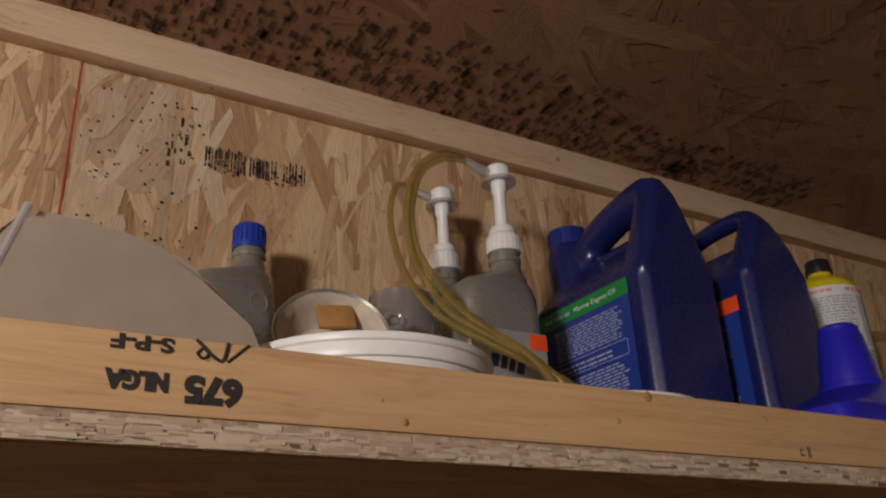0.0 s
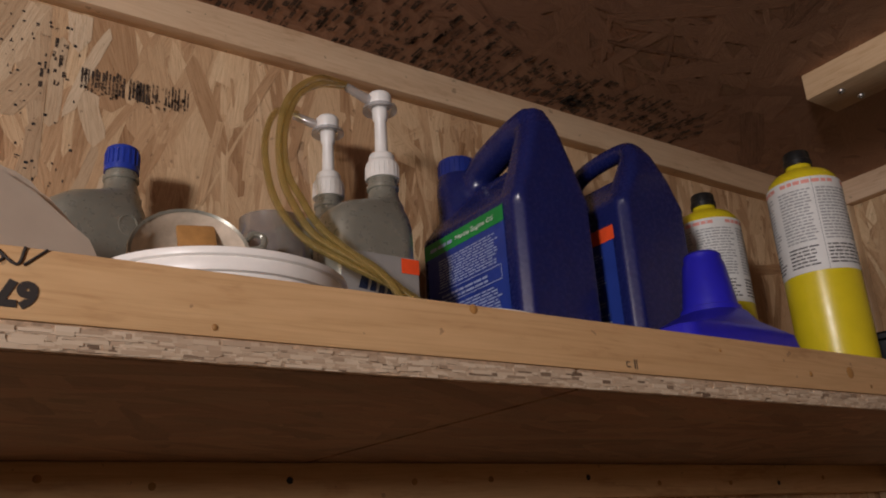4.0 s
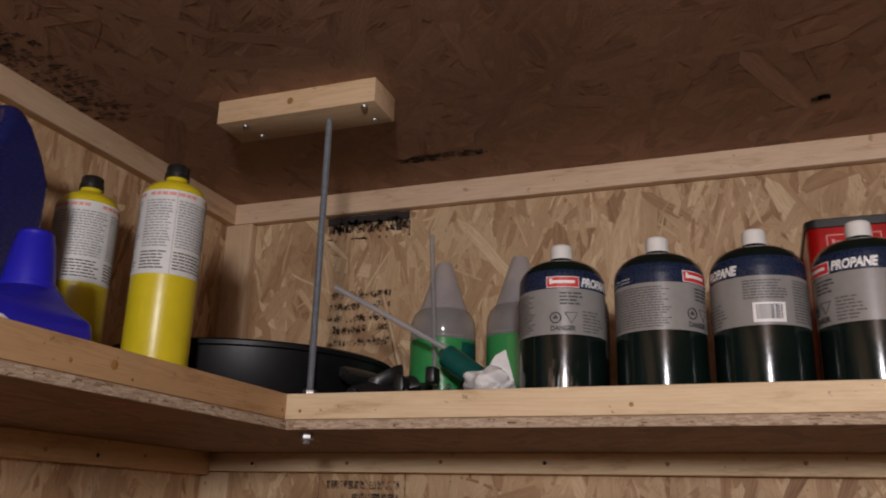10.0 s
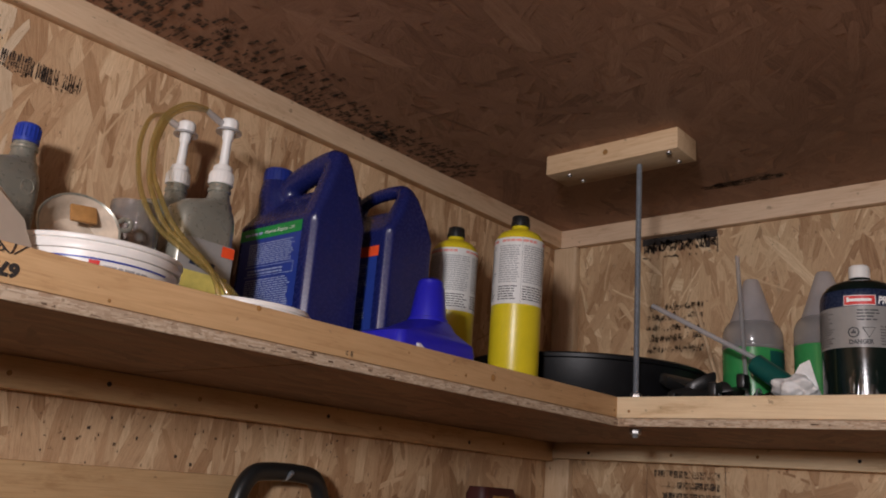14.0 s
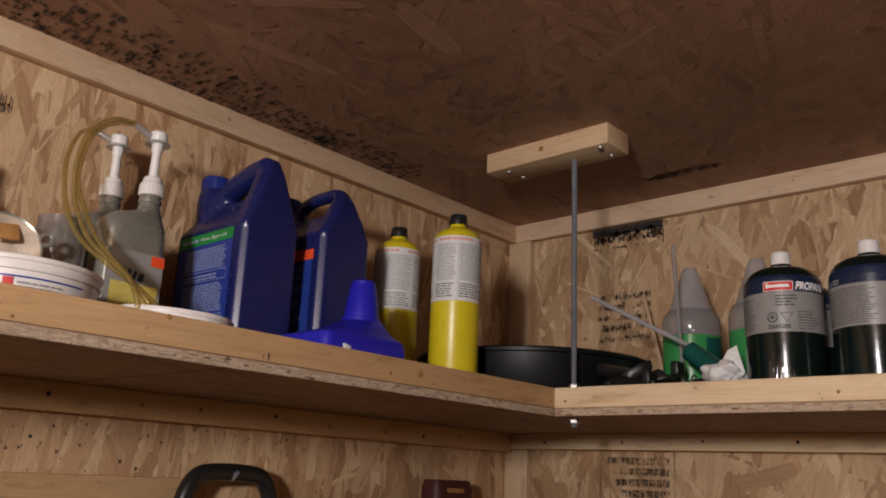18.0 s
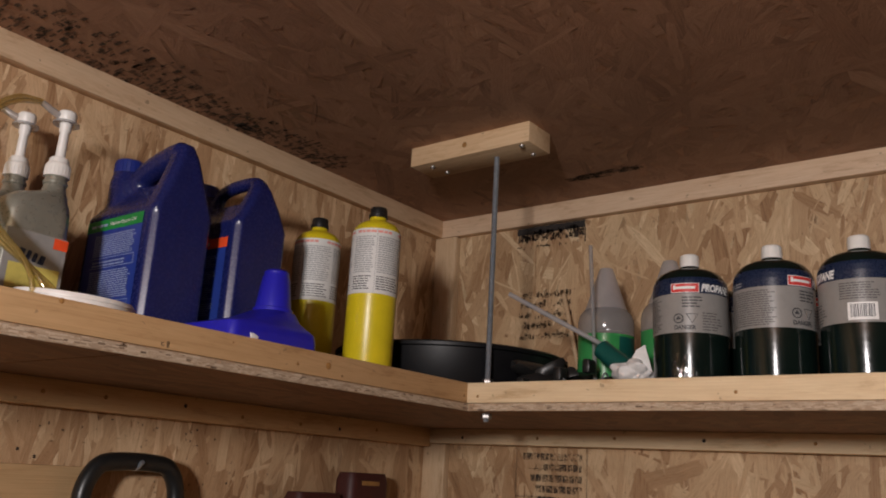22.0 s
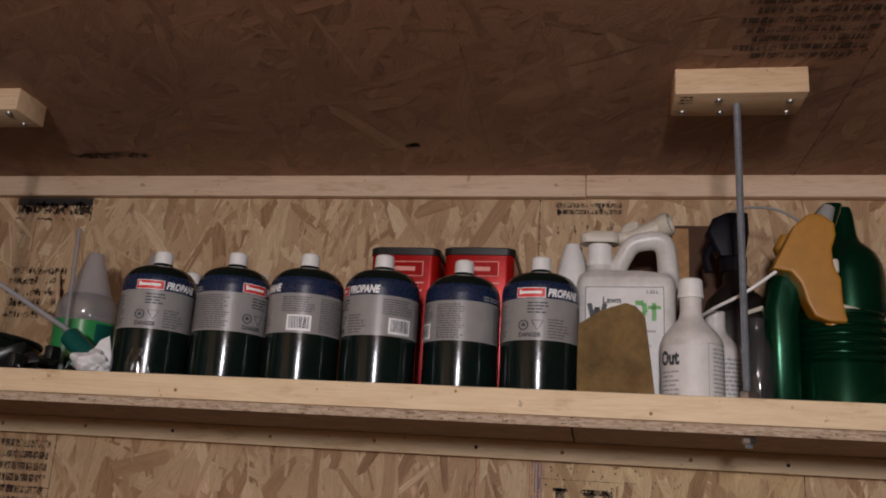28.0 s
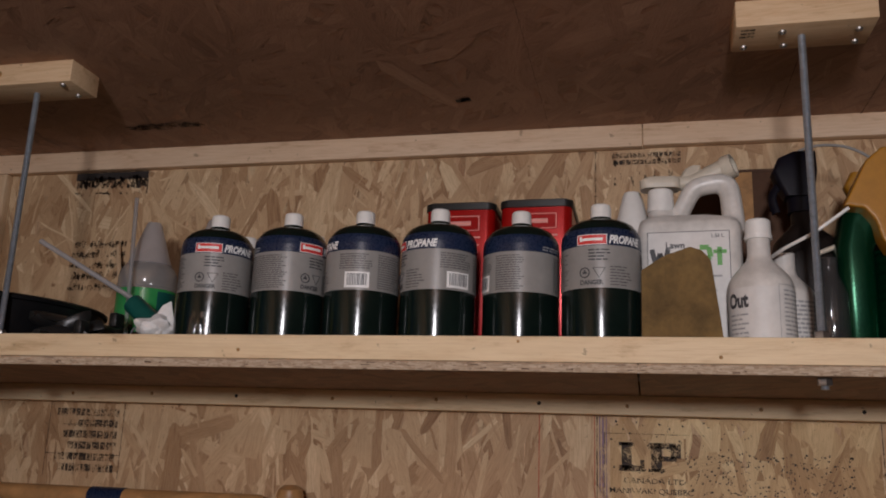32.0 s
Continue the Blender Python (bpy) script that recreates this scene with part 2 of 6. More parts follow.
OSB_L, OSB_D = (0.64, 0.475, 0.305), (0.35, 0.215, 0.120)
M_WALL_N = osb("osb_wall_along_x", (0, 2), 80, (0.64, 0.465, 0.305), (0.41, 0.260, 0.155), flake=(0.12, 0.028), seed=0.3)
M_WALL_E = osb("osb_wall_along_y", (1, 2), 84, OSB_L, OSB_D, seed=1.7)
# unseen walls: strand board darkened to cut the light they bounce back
M_UNSEEN_WALL = osb("board_darkened_for_bounce", (0, 2), 80, (0.14, 0.09, 0.06), (0.09, 0.055, 0.035), seed=5.3)
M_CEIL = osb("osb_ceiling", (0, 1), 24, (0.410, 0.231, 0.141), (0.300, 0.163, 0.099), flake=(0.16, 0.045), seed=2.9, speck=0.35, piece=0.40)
STRAND_TONES = ((0.14, (0.22, 0.115, 0.058)), (0.25, (0.375, 0.228, 0.128)), (0.41, (0.475, 0.312, 0.187)), (0.64, (0.555, 0.388, 0.245)), (0.80, (0.625, 0.460, 0.302)), (0.91, (0.76, 0.61, 0.425)))
M_STRAND_E = strands("wall_strands_pale", tuple((p, (c[0] * 1.10, c[1] * 1.11, c[2] * 1.04)) for p, c in STRAND_TONES))
M_STRAND_Y = strands("yellowed_strands", tuple((p, (c[0] * 1.20, c[1] * 1.25, c[2] * 1.06)) for p, c in STRAND_TONES))
M_STRAND_N = strands("wall_strands_golden", tuple((p, (c[0] * 1.13, c[1] * 1.10, c[2] * 1.02)) for p, c in STRAND_TONES))
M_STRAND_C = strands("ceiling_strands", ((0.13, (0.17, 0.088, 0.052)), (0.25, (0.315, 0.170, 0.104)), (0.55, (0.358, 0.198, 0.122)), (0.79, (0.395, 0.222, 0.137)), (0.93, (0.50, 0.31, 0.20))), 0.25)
M_SPATTERED = strands("spattered_pale_strands", ((0.12, (0.33, 0.20, 0.115)), (0.26, (0.50, 0.35, 0.215)), (0.60, (0.62, 0.465, 0.305)), (0.90, (0.76, 0.61, 0.43))))
# shelf toned down: part of the underside's shade is in this colour
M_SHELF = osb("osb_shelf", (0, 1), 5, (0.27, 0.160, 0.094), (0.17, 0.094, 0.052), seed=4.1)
M_EDGE = plain("osb_sawn_edge", (0.36, 0.25, 0.16), 0.85, vary=0.45, scale=160, bump=0.9)
M_PINE_X, M_PINE_Y, M_PINE_Z = pine("pine_along_x", 0, (0.66, 0.435, 0.225), (0.49, 0.29, 0.13)), pine("pine_along_y", 1, (0.83, 0.665, 0.435), (0.66, 0.475, 0.275)), pine("pine_along_z", 2)
M_TRIM_X, M_TRIM_Y = pine("pine_trim_along_x", 0, (0.77, 0.56, 0.365), (0.60, 0.40, 0.24)), pine("pine_trim_along_y", 1, (0.78, 0.58, 0.40), (0.60, 0.41, 0.26), 0.05)
M_HANDLE = plain("oiled_wood_handle", (0.42, 0.225, 0.088), 0.42, vary=0.25, scale=30)
M_INK = plain("black_stamp_ink", (0.025, 0.020, 0.018), 0.7, bump=0)
def worn_ink(name, color, gaps):
    """Printer's ink rubbed off in specks, so that the board shows between."""
    a = Mat(name)
    co = a.coords()
    q = a.maths("ADD", a.maths("MULTIPLY", a.noise(co, 420, 4.0, 0.7), 0.6), a.maths("MULTIPLY", a.noise(co, 60, 3.0), 0.4))
    a.put(color=color, rough=0.7, spec=0.3)
    tp, ms = a.n("BsdfTransparent"), a.n("MixShader")
    soft = a.n("MapRange")
    soft.inputs["From Min"].default_value, soft.inputs["From Max"].default_value = gaps - 0.06, gaps + 0.06
    a.l(q, soft.inputs["Value"])
    a.l(soft.outputs[0], ms.inputs[0])
    a.l(tp.outputs[0], ms.inputs[1])
    a.l(a.b.outputs[0], ms.inputs[2])
    a.l(ms.outputs[0], a.out.inputs[0])
    return a.m


M_INK_STAMP = worn_ink("rubbed_stamp_ink", (0.050, 0.036, 0.028), 0.46)
M_INK_CEILING = worn_ink("ceiling_stamp_ink", (0.060, 0.040, 0.028), 0.47)
M_INK_FADED = worn_ink("worn_stamp_ink", (0.05, 0.035, 0.026), 0.50)
M_INK_FAINT = worn_ink("faint_stamp_ink", (0.085, 0.055, 0.038), 0.51)
M_LILAC = worn_ink("faded_lilac_ink", (0.26, 0.18, 0.24), 0.47)
M_REDLINE = plain("red_chalk", (0.40, 0.06, 0.03), 0.8, bump=0)
M_STEEL = plain("zinc_plated_steel", (0.44, 0.49, 0.55), 0.30, 0.72, vary=0.2, scale=200)
M_SCREW = plain("bright_screw_steel", (0.42, 0.40, 0.38), 0.45, 1.0)
M_JUG = plain("dark_blue_hdpe", (0.0105, 0.0150, 0.094), 0.27, vary=0.12, scale=40, bump=0)
M_JUG_LABEL = plain("blue_label", (0.020, 0.045, 0.26), 0.35, bump=0)
M_JUGCAP = plain("dark_blue_cap_plastic", (0.012, 0.026, 0.19), 0.34)
M_BARCODE = plain("white_barcode_paper", (0.86, 0.85, 0.83), 0.5, vary=0.03, bump=0)
M_CAPBLUE = plain("blue_cap_plastic", (0.015, 0.04, 0.32), 0.38)
M_FUNNEL = plain("bright_blue_plastic", (0.018, 0.016, 0.42), 0.36, vary=0.08)
M_GREENBAND = plain("green_label_band", (0.012, 0.24, 0.05), 0.4, bump=0)
M_ORANGE = plain("orange_sticker", (0.85, 0.085, 0.02), 0.45, bump=0)
M_PRINT_W = plain("pale_print", (0.30, 0.36, 0.55), 0.5, bump=0)
M_WHITEPRINT = plain("white_print", (0.80, 0.80, 0.78), 0.5, bump=0)
M_GREYBOTTLE = plain("grey_oil_bottle", (0.27, 0.265, 0.22), 0.29, 0.40, vary=0.15, scale=25)
M_WHITE = plain("white_plastic", (0.78, 0.76, 0.72), 0.38, vary=0.06)
M_DUSTYWHITE = plain("dusty_white_plastic", (0.62, 0.59, 0.55), 0.34, vary=0.16, scale=45)
M_DUSTYLABEL = plain("dusty_white_label", (0.66, 0.64, 0.61), 0.5, vary=0.08, bump=0)
M_PAPER = plain("white_label_paper", (0.70, 0.69, 0.66), 0.55, vary=0.05, bump=0)
M_GREYLABEL = plain("silver_grey_label", (0.275, 0.265, 0.25), 0.32, vary=0.08, bump=0)
M_NAVY = plain("navy_label_band", (0.012, 0.022, 0.055), 0.28, bump=0)
M_CYL = plain("dark_green_cylinder_paint", (0.005, 0.011, 0.009), 0.16, spec=0.36, vary=0.2, scale=30, bump=0.08)
M_YELLOW = plain("yellow_cylinder_paint", (0.68, 0.54, 0.016), 0.32, vary=0.06, scale=35)
M_BLACK = plain("black_plastic", (0.012, 0.012, 0.012), 0.36, vary=0.2)
M_PAN = plain("matt_black_plastic", (0.006, 0.006, 0.007), 0.42, spec=0.25, vary=0.2)
M_RED = plain("red_can_paint", (0.36, 0.006, 0.005), 0.24, 0.30, spec=0.35, vary=0.1)
M_REDBOX = plain("red_print", (0.62, 0.035, 0.03), 0.4, bump=0)
M_FINEPRINT = plain("fine_print", (0.105, 0.10, 0.10), 0.5, bump=0)
M_DARKPRINT = plain("dark_print", (0.05, 0.05, 0.055), 0.55, bump=0)
M_GREYPRINT = plain("grey_print", (0.34, 0.34, 0.34), 0.55, bump=0)
M_PINKPRINT = plain("pink_print", (0.72, 0.30, 0.25), 0.55, bump=0)
M_GREENMETAL = plain("pearl_green_plastic", (0.002, 0.044, 0.018), 0.24, 0.65, vary=0.12)
M_TRIGGER = plain("amber_yellow_plastic", (0.36, 0.160, 0.009), 0.42)
M_PURPLE = plain("dark_purple_plastic", (0.004, 0.0035, 0.008), 0.5, spec=0.2)
M_DARKBOTTLE = plain("dark_brown_bottle", (0.010, 0.007, 0.006), 0.35, spec=0.3)
M_PAD = plain("brown_abrasive_sheet", (0.17, 0.105, 0.035), 0.92, vary=0.5, scale=22, bump=0.7)
M_WORNTAN = plain("worn_tan_plastic", (0.52, 0.43, 0.33), 0.5, vary=0.25, scale=50)
M_BEIGE = plain("aged_beige_plastic", (0.58, 0.52, 0.42), 0.45)
M_GREENPRINT = plain("green_print", (0.10, 0.36, 0.05), 0.45, bump=0)
M_YELLOWLABEL = plain("yellow_label", (0.60, 0.50, 0.12), 0.5, vary=0.2, bump=0)
M_TEAL = plain("teal_plastic", (0.008, 0.085, 0.070), 0.35)
M_TISSUE = plain("crumpled_tissue", (0.80, 0.79, 0.77), 0.9, vary=0.1, scale=120, bump=0.6)
M_GREENFILL = milky("green_fluid_in_plastic", (0.070, 0.46, 0.13), 0.04, 0.25, 0.30)
M_MILKY = milky("milky_plastic", (0.80, 0.79, 0.82), 0.42, 0.35, 0.5)
M_FROST = milky("frosted_clear_plastic", (0.66, 0.66, 0.67), 0.6, 0.2, 0.4)
M_CLEAR = milky("clear_plastic", (0.3, 0.3, 0.3), 0.88, 0.12, 0.2)
M_JAR = milky("glossy_clear_plastic", (0.52, 0.50, 0.48), 0.62, 0.08, 0.4, 0.16)
M_TUBE = milky("amber_vinyl_tube", (0.74, 0.60, 0.19), 0.72, 0.06, 0.5, 0.22)
M_BIN = milky("frosted_polypropylene", (0.72, 0.625, 0.515), 0.15, 0.45, 0.5)
M_CARTON = plain("dark_brown_cardboard", (0.075, 0.034, 0.016), 0.8, vary=0.22, scale=18, bump=0.4)
M_BROWNTAPE = plain("brown_paper_label", (0.34, 0.17, 0.05), 0.6, vary=0.3)
M_RUST = plain("dark_red_rubber", (0.055, 0.012, 0.010), 0.55)
# floor out of view, nearly black so that little light bounces up
M_FLOOR = plain("floor_darkened_for_bounce", (0.05, 0.045, 0.04), 0.85, vary=0.25, scale=6)


# ---- mesh helpers ----
def part(name, bm, material, parent=None, label="", smooth=True, sharp=38):
    me = bpy.data.meshes.new(name)
    bmesh.ops.recalc_face_normals(bm, faces=bm.faces)
    bm.to_mesh(me)
    bm.free()
    me.materials.append(material)
    if smooth:
        me.shade_smooth()
        me.set_sharp_from_angle(angle=radians(sharp))
    ob = new(name, me)
    ob.parent = parent
    return tagged(ob, label) if label else ob


def thing(name, loc, rz=0.0, label="", category="", group="", kind=""):
    ob = new(name)
    ob.empty_display_size = 0.02
    ob.matrix_basis = pose(*loc, 0, 0, rz)
    return tagged(ob, label, category, group, kind)


def box(x0, y0, z0, x1, y1, z1, bevel=0.0, bm=None):
    bm = bm or bmesh.new()
    v = bmesh.ops.create_cube(bm, size=1.0, matrix=Matrix.Translation(((x0 + x1) / 2, (y0 + y1) / 2, (z0 + z1) / 2)) @ Matrix.Diagonal((x1 - x0, y1 - y0, z1 - z0, 1)))["verts"]
    if bevel:
        bmesh.ops.bevel(bm, geom=list({e for q in v for e in q.link_edges}), offset=bevel, segments=2, affect="EDGES", profile=0.5)
    return bm


def lathe(profile, seg=36, bm=None, m=Matrix()):
    bm = bm or bmesh.new()
    rings = []
    for r, z in profile:
        if r < 1e-6:
            rings.append([bm.verts.new(m @ Vector((0, 0, z)))])
        else:
            rings.append([bm.verts.new(m @ Vector((r * math.cos(2 * math.pi * i / seg), r * math.sin(2 * math.pi * i / seg), z))) for i in range(seg)])
    for a, b in zip(rings, rings[1:]):
        for i in range(seg):
            j = (i + 1) % seg
            if len(a) == 1 and len(b) > 1:
                bm.faces.new((a[0], b[i], b[j]))
            elif len(b) == 1 and len(a) > 1:
                bm.faces.new((a[i], a[j], b[0]))
            elif len(a) > 1:
                bm.faces.new((a[i], a[j], b[j], b[i]))
    return bm


def loft(sections, corner=5, bm=None, caps=True):
    """Rounded rectangles (cx, cy, half x, half y, corner radius, z) joined from one to the next."""
    bm = bm or bmesh.new()
    loops = []
    for cx, cy, hx, hy, r, z in sections:
        r = min(r, hx * 0.999, hy * 0.999)
        loop = []
        for q, (sx, sy) in enumerate(((1, 1), (-1, 1), (-1, -1), (1, -1))):
            for k in range(corner + 1):
                a = math.pi / 2 * (q + k / corner)
                loop.append(bm.verts.new((cx + sx * (hx - r) + r * math.cos(a), cy + sy * (hy - r) + r * math.sin(a), z)))
        loops.append(loop)
    n = len(loops[0])
    for a, b in zip(loops, loops[1:]):
        for i in range(n):
            bm.faces.new((a[i], a[(i + 1) % n], b[(i + 1) % n], b[i]))
    if caps:
        bm.faces.new(loops[0][::-1])
        bm.faces.new(loops[-1])
    return bm


def spline(points, per=8):
    p = [Vector(q) for q in points]
    p = [2 * p[0] - p[1], *p, 2 * p[-1] - p[-2]]
    out = []
    for i in range(1, len(p) - 2):
        for k in range(per):
            t = k / per
            a, b, c, d = p[i - 1:i + 3]
            out.append(0.5 * (2 * b + (c - a) * t + (2 * a - 5 * b + 4 * c - d) * t * t + (3 * b - a - 3 * c + d) * t ** 3))
    return out + [p[-2]]


def tube(points, radius, seg=12, bm=None, flat=1.0):
    """A round bar along points; radius may be a function of the way along it from 0 to 1."""
    bm = bm or bmesh.new()
    pts = [Vector(q) for q in points]
    side = None
    loops = []
    for i, q in enumerate(pts):
        d = (pts[min(i + 1, len(pts) - 1)] - pts[max(i - 1, 0)]).normalized()
        if side is None:
            side = d.orthogonal().normalized()
        side = (side - d * side.dot(d)).normalized()
        up = d.cross(side)
        r = radius(i / (len(pts) - 1)) if callable(radius) else radius
        loops.append([bm.verts.new(q + r * (side * math.cos(2 * math.pi * k / seg) + flat * up * math.sin(2 * math.pi * k / seg))) for k in range(seg)])
    for a, b in zip(loops, loops[1:]):
        for i in range(seg):
            bm.faces.new((a[i], a[(i + 1) % seg], b[(i + 1) % seg], b[i]))
    bm.faces.new(loops[0][::-1])
    bm.faces.new(loops[-1])
    return bm


def prism(outline, depth, place, bevel=0.0):
    """A 2D outline given thickness; place(u, v, w) lays it into the thing."""
    bm = bmesh.new()
    a = [bm.verts.new(place(u, v, 0)) for u, v in outline]
    b = [bm.verts.new(place(u, v, depth)) for u, v in outline]
    bm.faces.new(a)
    bm.faces.new(b[::-1])
    n = len(a)
    for i in range(n):
        bm.faces.new((a[i], b[i], b[(i + 1) % n], a[(i + 1) % n]))
    if bevel:
        bmesh.ops.bevel(bm, geom=list(bm.edges), offset=bevel, segments=2, affect="EDGES")
    return bm


def round_cyl(r, a0=180.0, out=0.0004):
    """Lays a label's (u, v) round an upright cylinder; a0 is where u is 0."""
    return lambda u, v: ((r + out) * math.cos(radians(a0) + u / r), (r + out) * math.sin(radians(a0) + u / r), v)


def facing_west(x, yc, z0):
    return lambda u, v: (x, yc - u, z0 + v)


def facing_south(y, xc, z0):
    return lambda u, v: (xc + u, y, z0 + v)


def decal(name, rects, material, parent, lay, label="", step=0.0):
    """Printed patches: rectangles (u0, v0, u1, v1) laid on a surface, cut into strips where it is curved."""
    bm = bmesh.new()
    for u0, v0, u1, v1 in rects:
        n = max(1, math.ceil(abs(u1 - u0) / step)) if step else 1
        lo = [bm.verts.new(lay(u0 + (u1 - u0) * i / n, v0)) for i in range(n + 1)]
        hi = [bm.verts.new(lay(u0 + (u1 - u0) * i / n, v1)) for i in range(n + 1)]
        for i in range(n):
            bm.faces.new((lo[i], lo[i + 1], hi[i + 1], hi[i]))
    me = bpy.data.meshes.new(name)
    bm.to_mesh(me)
    bm.free()
    me.materials.append(material)
    me.shade_smooth()
    ob = new(name, me)
    ob.parent = parent
    return tagged(ob, label) if label else ob


def lines_of_print(u0, v0, u1, v1, rows, fill=0.55, word=0.006, ragged=0.3, rng=None):
    """Bars the size of lines of print too small to read, broken into words."""
    rng = rng or random.Random(3)
    pitch = (v1 - v0) / rows
    out = []
    for r in range(rows):
        v = v1 - (r + 1) * pitch
        u, end = u0, u1 - (u1 - u0) * ragged * rng.random()
        while u < end - word * 0.4:
            w = min(word * rng.uniform(0.5, 1.8), end - u)
            out.append((u, v, u + w, v + pitch * fill))
            u += w + word * 0.22
    return out


def lettering(text, size, material, parent, lay, name="print", shear=0.0, flip=False, bold=0.0, width=None, label=""):
    """Words in the built-in font, laid on a surface; (0, 0) is the middle of the text."""
    cu = bpy.data.curves.new(name, "FONT")
    cu.body, cu.size, cu.shear, cu.offset, cu.resolution_u = text, size, shear, bold, 3
    cu.align_x, cu.align_y = "CENTER", "CENTER"
    tmp = new(name, cu)
    dg = bpy.context.evaluated_depsgraph_get()
    me = bpy.data.meshes.new_from_object(tmp.evaluated_get(dg))
    bpy.data.objects.remove(tmp)
    bpy.data.curves.remove(cu)
    k = 1.0
    if width:
        xs = [v.co.x for v in me.vertices]
        k = width / max(1e-6, max(xs) - min(xs))
    for v in me.vertices:
        u, w = v.co.x * k, v.co.y
        v.co = Vector(lay(-u, -w) if flip else lay(u, w))
    me.materials.clear()
    me.materials.append(material)
    ob = new(name, me)
    ob.parent = parent
    return tagged(ob, label) if label else ob


def remeshed(ob, voxel, smooth=6):
    r = ob.modifiers.new("fuse", "REMESH")
    r.mode, r.voxel_size, r.use_smooth_shade = "VOXEL", voxel, True
    s = ob.modifiers.new("soften", "SMOOTH")
    s.factor, s.iterations = 0.5, smooth
    return ob


def screw(name, loc, r, parent, down=True):
    s = -1 if down else 1
    ob = part(name, lathe([(0, s * 0.0016), (r * 0.35, s * 0.0012), (r * 0.4, s * 0.0026), (r * 0.8, s * 0.0024), (r, s * 0.001), (r, -s * 0.002), (0, -s * 0.002)], 14, None, Matrix.Translation(loc)), M_SCREW, parent)
    return ob


# ---- the room ----
def slab(name, x0, y0, z0, x1, y1, z1, material, label):
    return tagged(part(name, box(x0, y0, z0, x1, y1, z1), material, None, "", False), label, "", "", "structure")


wall_north = slab("wall_north", XB, YW, 0, XW, YW + 0.011, ZC, M_WALL_N, "unseen strand board wall, darkened to cut bounced light behind the long shelf")
wall_east = slab("wall_east", XW, YB, 0, XW + 0.011, YW + 0.011, ZC, M_WALL_E, "bare strand board end wall with printed stamps")
# south and west only close the room; their dark tone limits bounce
wall_south = slab("wall_south", XB, YB - 0.011, 0, XW, YB, ZC, M_UNSEEN_WALL, "unseen strand board wall, darkened to cut bounced light")
wall_west = slab("wall_west", XB - 0.011, YB, 0, XB, YW + 0.011, ZC, M_UNSEEN_WALL, "unseen strand board wall, darkened to cut bounced light")
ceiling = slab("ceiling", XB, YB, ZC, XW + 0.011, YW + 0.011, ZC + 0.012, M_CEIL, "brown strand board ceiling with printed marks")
floor = slab("floor", XB, YB, -0.05, XW, YW, 0.0, M_FLOOR, "unseen floor, kept dark to cut bounced light")


def strand_flakes(board, lay, u0, u1, v0, v1, per_m2, lean, spread, material, label, seed, length=(0.045, 0.135), width=(0.007, 0.034), deep=0.0012, lift=0.0002, thin=0.16):
    """Long flat strands with slanted, torn ends, pressed one over another into the face of a board."""
    r = random.Random(seed)
    verts, faces, uvs = [], [], []
    n = int((u1 - u0) * (v1 - v0) * per_m2)
    for i in range(n):
        a, b = 0.5 * r.uniform(*length), 0.5 * (width[0] + (width[1] - width[0]) * r.random() ** 1.7)
        if r.random() < thin:
            b, a = 0.5 * r.uniform(0.0018, 0.0045), a * 0.7
        turn = radians(lean + r.gauss(0, spread)) if r.random() < 0.91 else r.uniform(0, math.pi)
        c, s = math.cos(turn), math.sin(turn)
        cu, cv = r.uniform(u0, u1), r.uniform(v0, v1)
        d0 = 0.0001 + (deep - 0.0003) * i / n
        tilt, slant, slant2 = r.uniform(-lift, lift), r.uniform(-0.9, 0.9), r.uniform(-0.9, 0.9)
        ou, ov = r.uniform(0, 9), r.uniform(0, 9)
        first, ring = len(verts), []
        for side in (1, -1):
            for k in range(5):
                q = (-1 + 0.5 * k) * side
                x = a * q + side * min(b, 0.3 * a) * (slant if q * side < 0 else slant2) * (1 if abs(q) > 0.9 else 0) + r.uniform(-0.06, 0.06) * a
                y = side * b * (1 - 0.30 * r.random() * (1 if abs(q) > 0.9 else 0.4)) + 0.0012 * math.sin(3 * q + ou)
                ring.append((x, y))
            x = side * (1.15 * a + min(b, 0.3 * a) * abs(slant2))
            ring.append((x, side * b * r.uniform(-0.3, 0.3)))
        for x, y in ring:
            u, v = min(u1, max(u0, cu + x * c - y * s)), min(v1, max(v0, cv + x * s + y * c))
            verts.append(lay(u, v, d0 + tilt * x / a + 0.0002))
            uvs.append((x + ou, y + ov))
        faces.append(tuple(range(first, first + len(ring))))
    me = bpy.data.meshes.new("strands")
    me.from_pydata(verts, [], faces)
    layer = me.uv_layers.new(name="along")
    layer.data.foreach_set("uv", [q for f in faces for k in f for q in uvs[k]])
    me.materials.append(material)
    ob = new("strands", me)
    ob.parent = board
    return tagged(ob, label, "", "", "stuff")


strand_flakes(wall_north, lambda u, v, d: (u, YW - d, v), -1.2, XW - 0.002, 1.35, ZC - 0.002, 3200, 88, 13, M_STRAND_N, "long golden wood strands pressed into the board", 301, (0.06, 0.19), (0.007, 0.033), 0.0012, 0.0002, 0.24)
strand_flakes(wall_north, lambda u, v, d: (u, YW - 0.0013 - 0.2 * d, v), 0.328, 0.405, 2.05, 2.262, 1700, 85, 13, M_SPATTERED, "pale spattered strands", 302, (0.04, 0.11), (0.010, 0.032), 0.0006)
strand_flakes(wall_north, lambda u, v, d: (u, YW - 0.0013 - 0.2 * d, v), 0.385, 0.455, 2.05, 2.262, 420, 82, 13, M_SPATTERED, "scattered pale strands", 306, (0.04, 0.10), (0.008, 0.022), 0.0006)
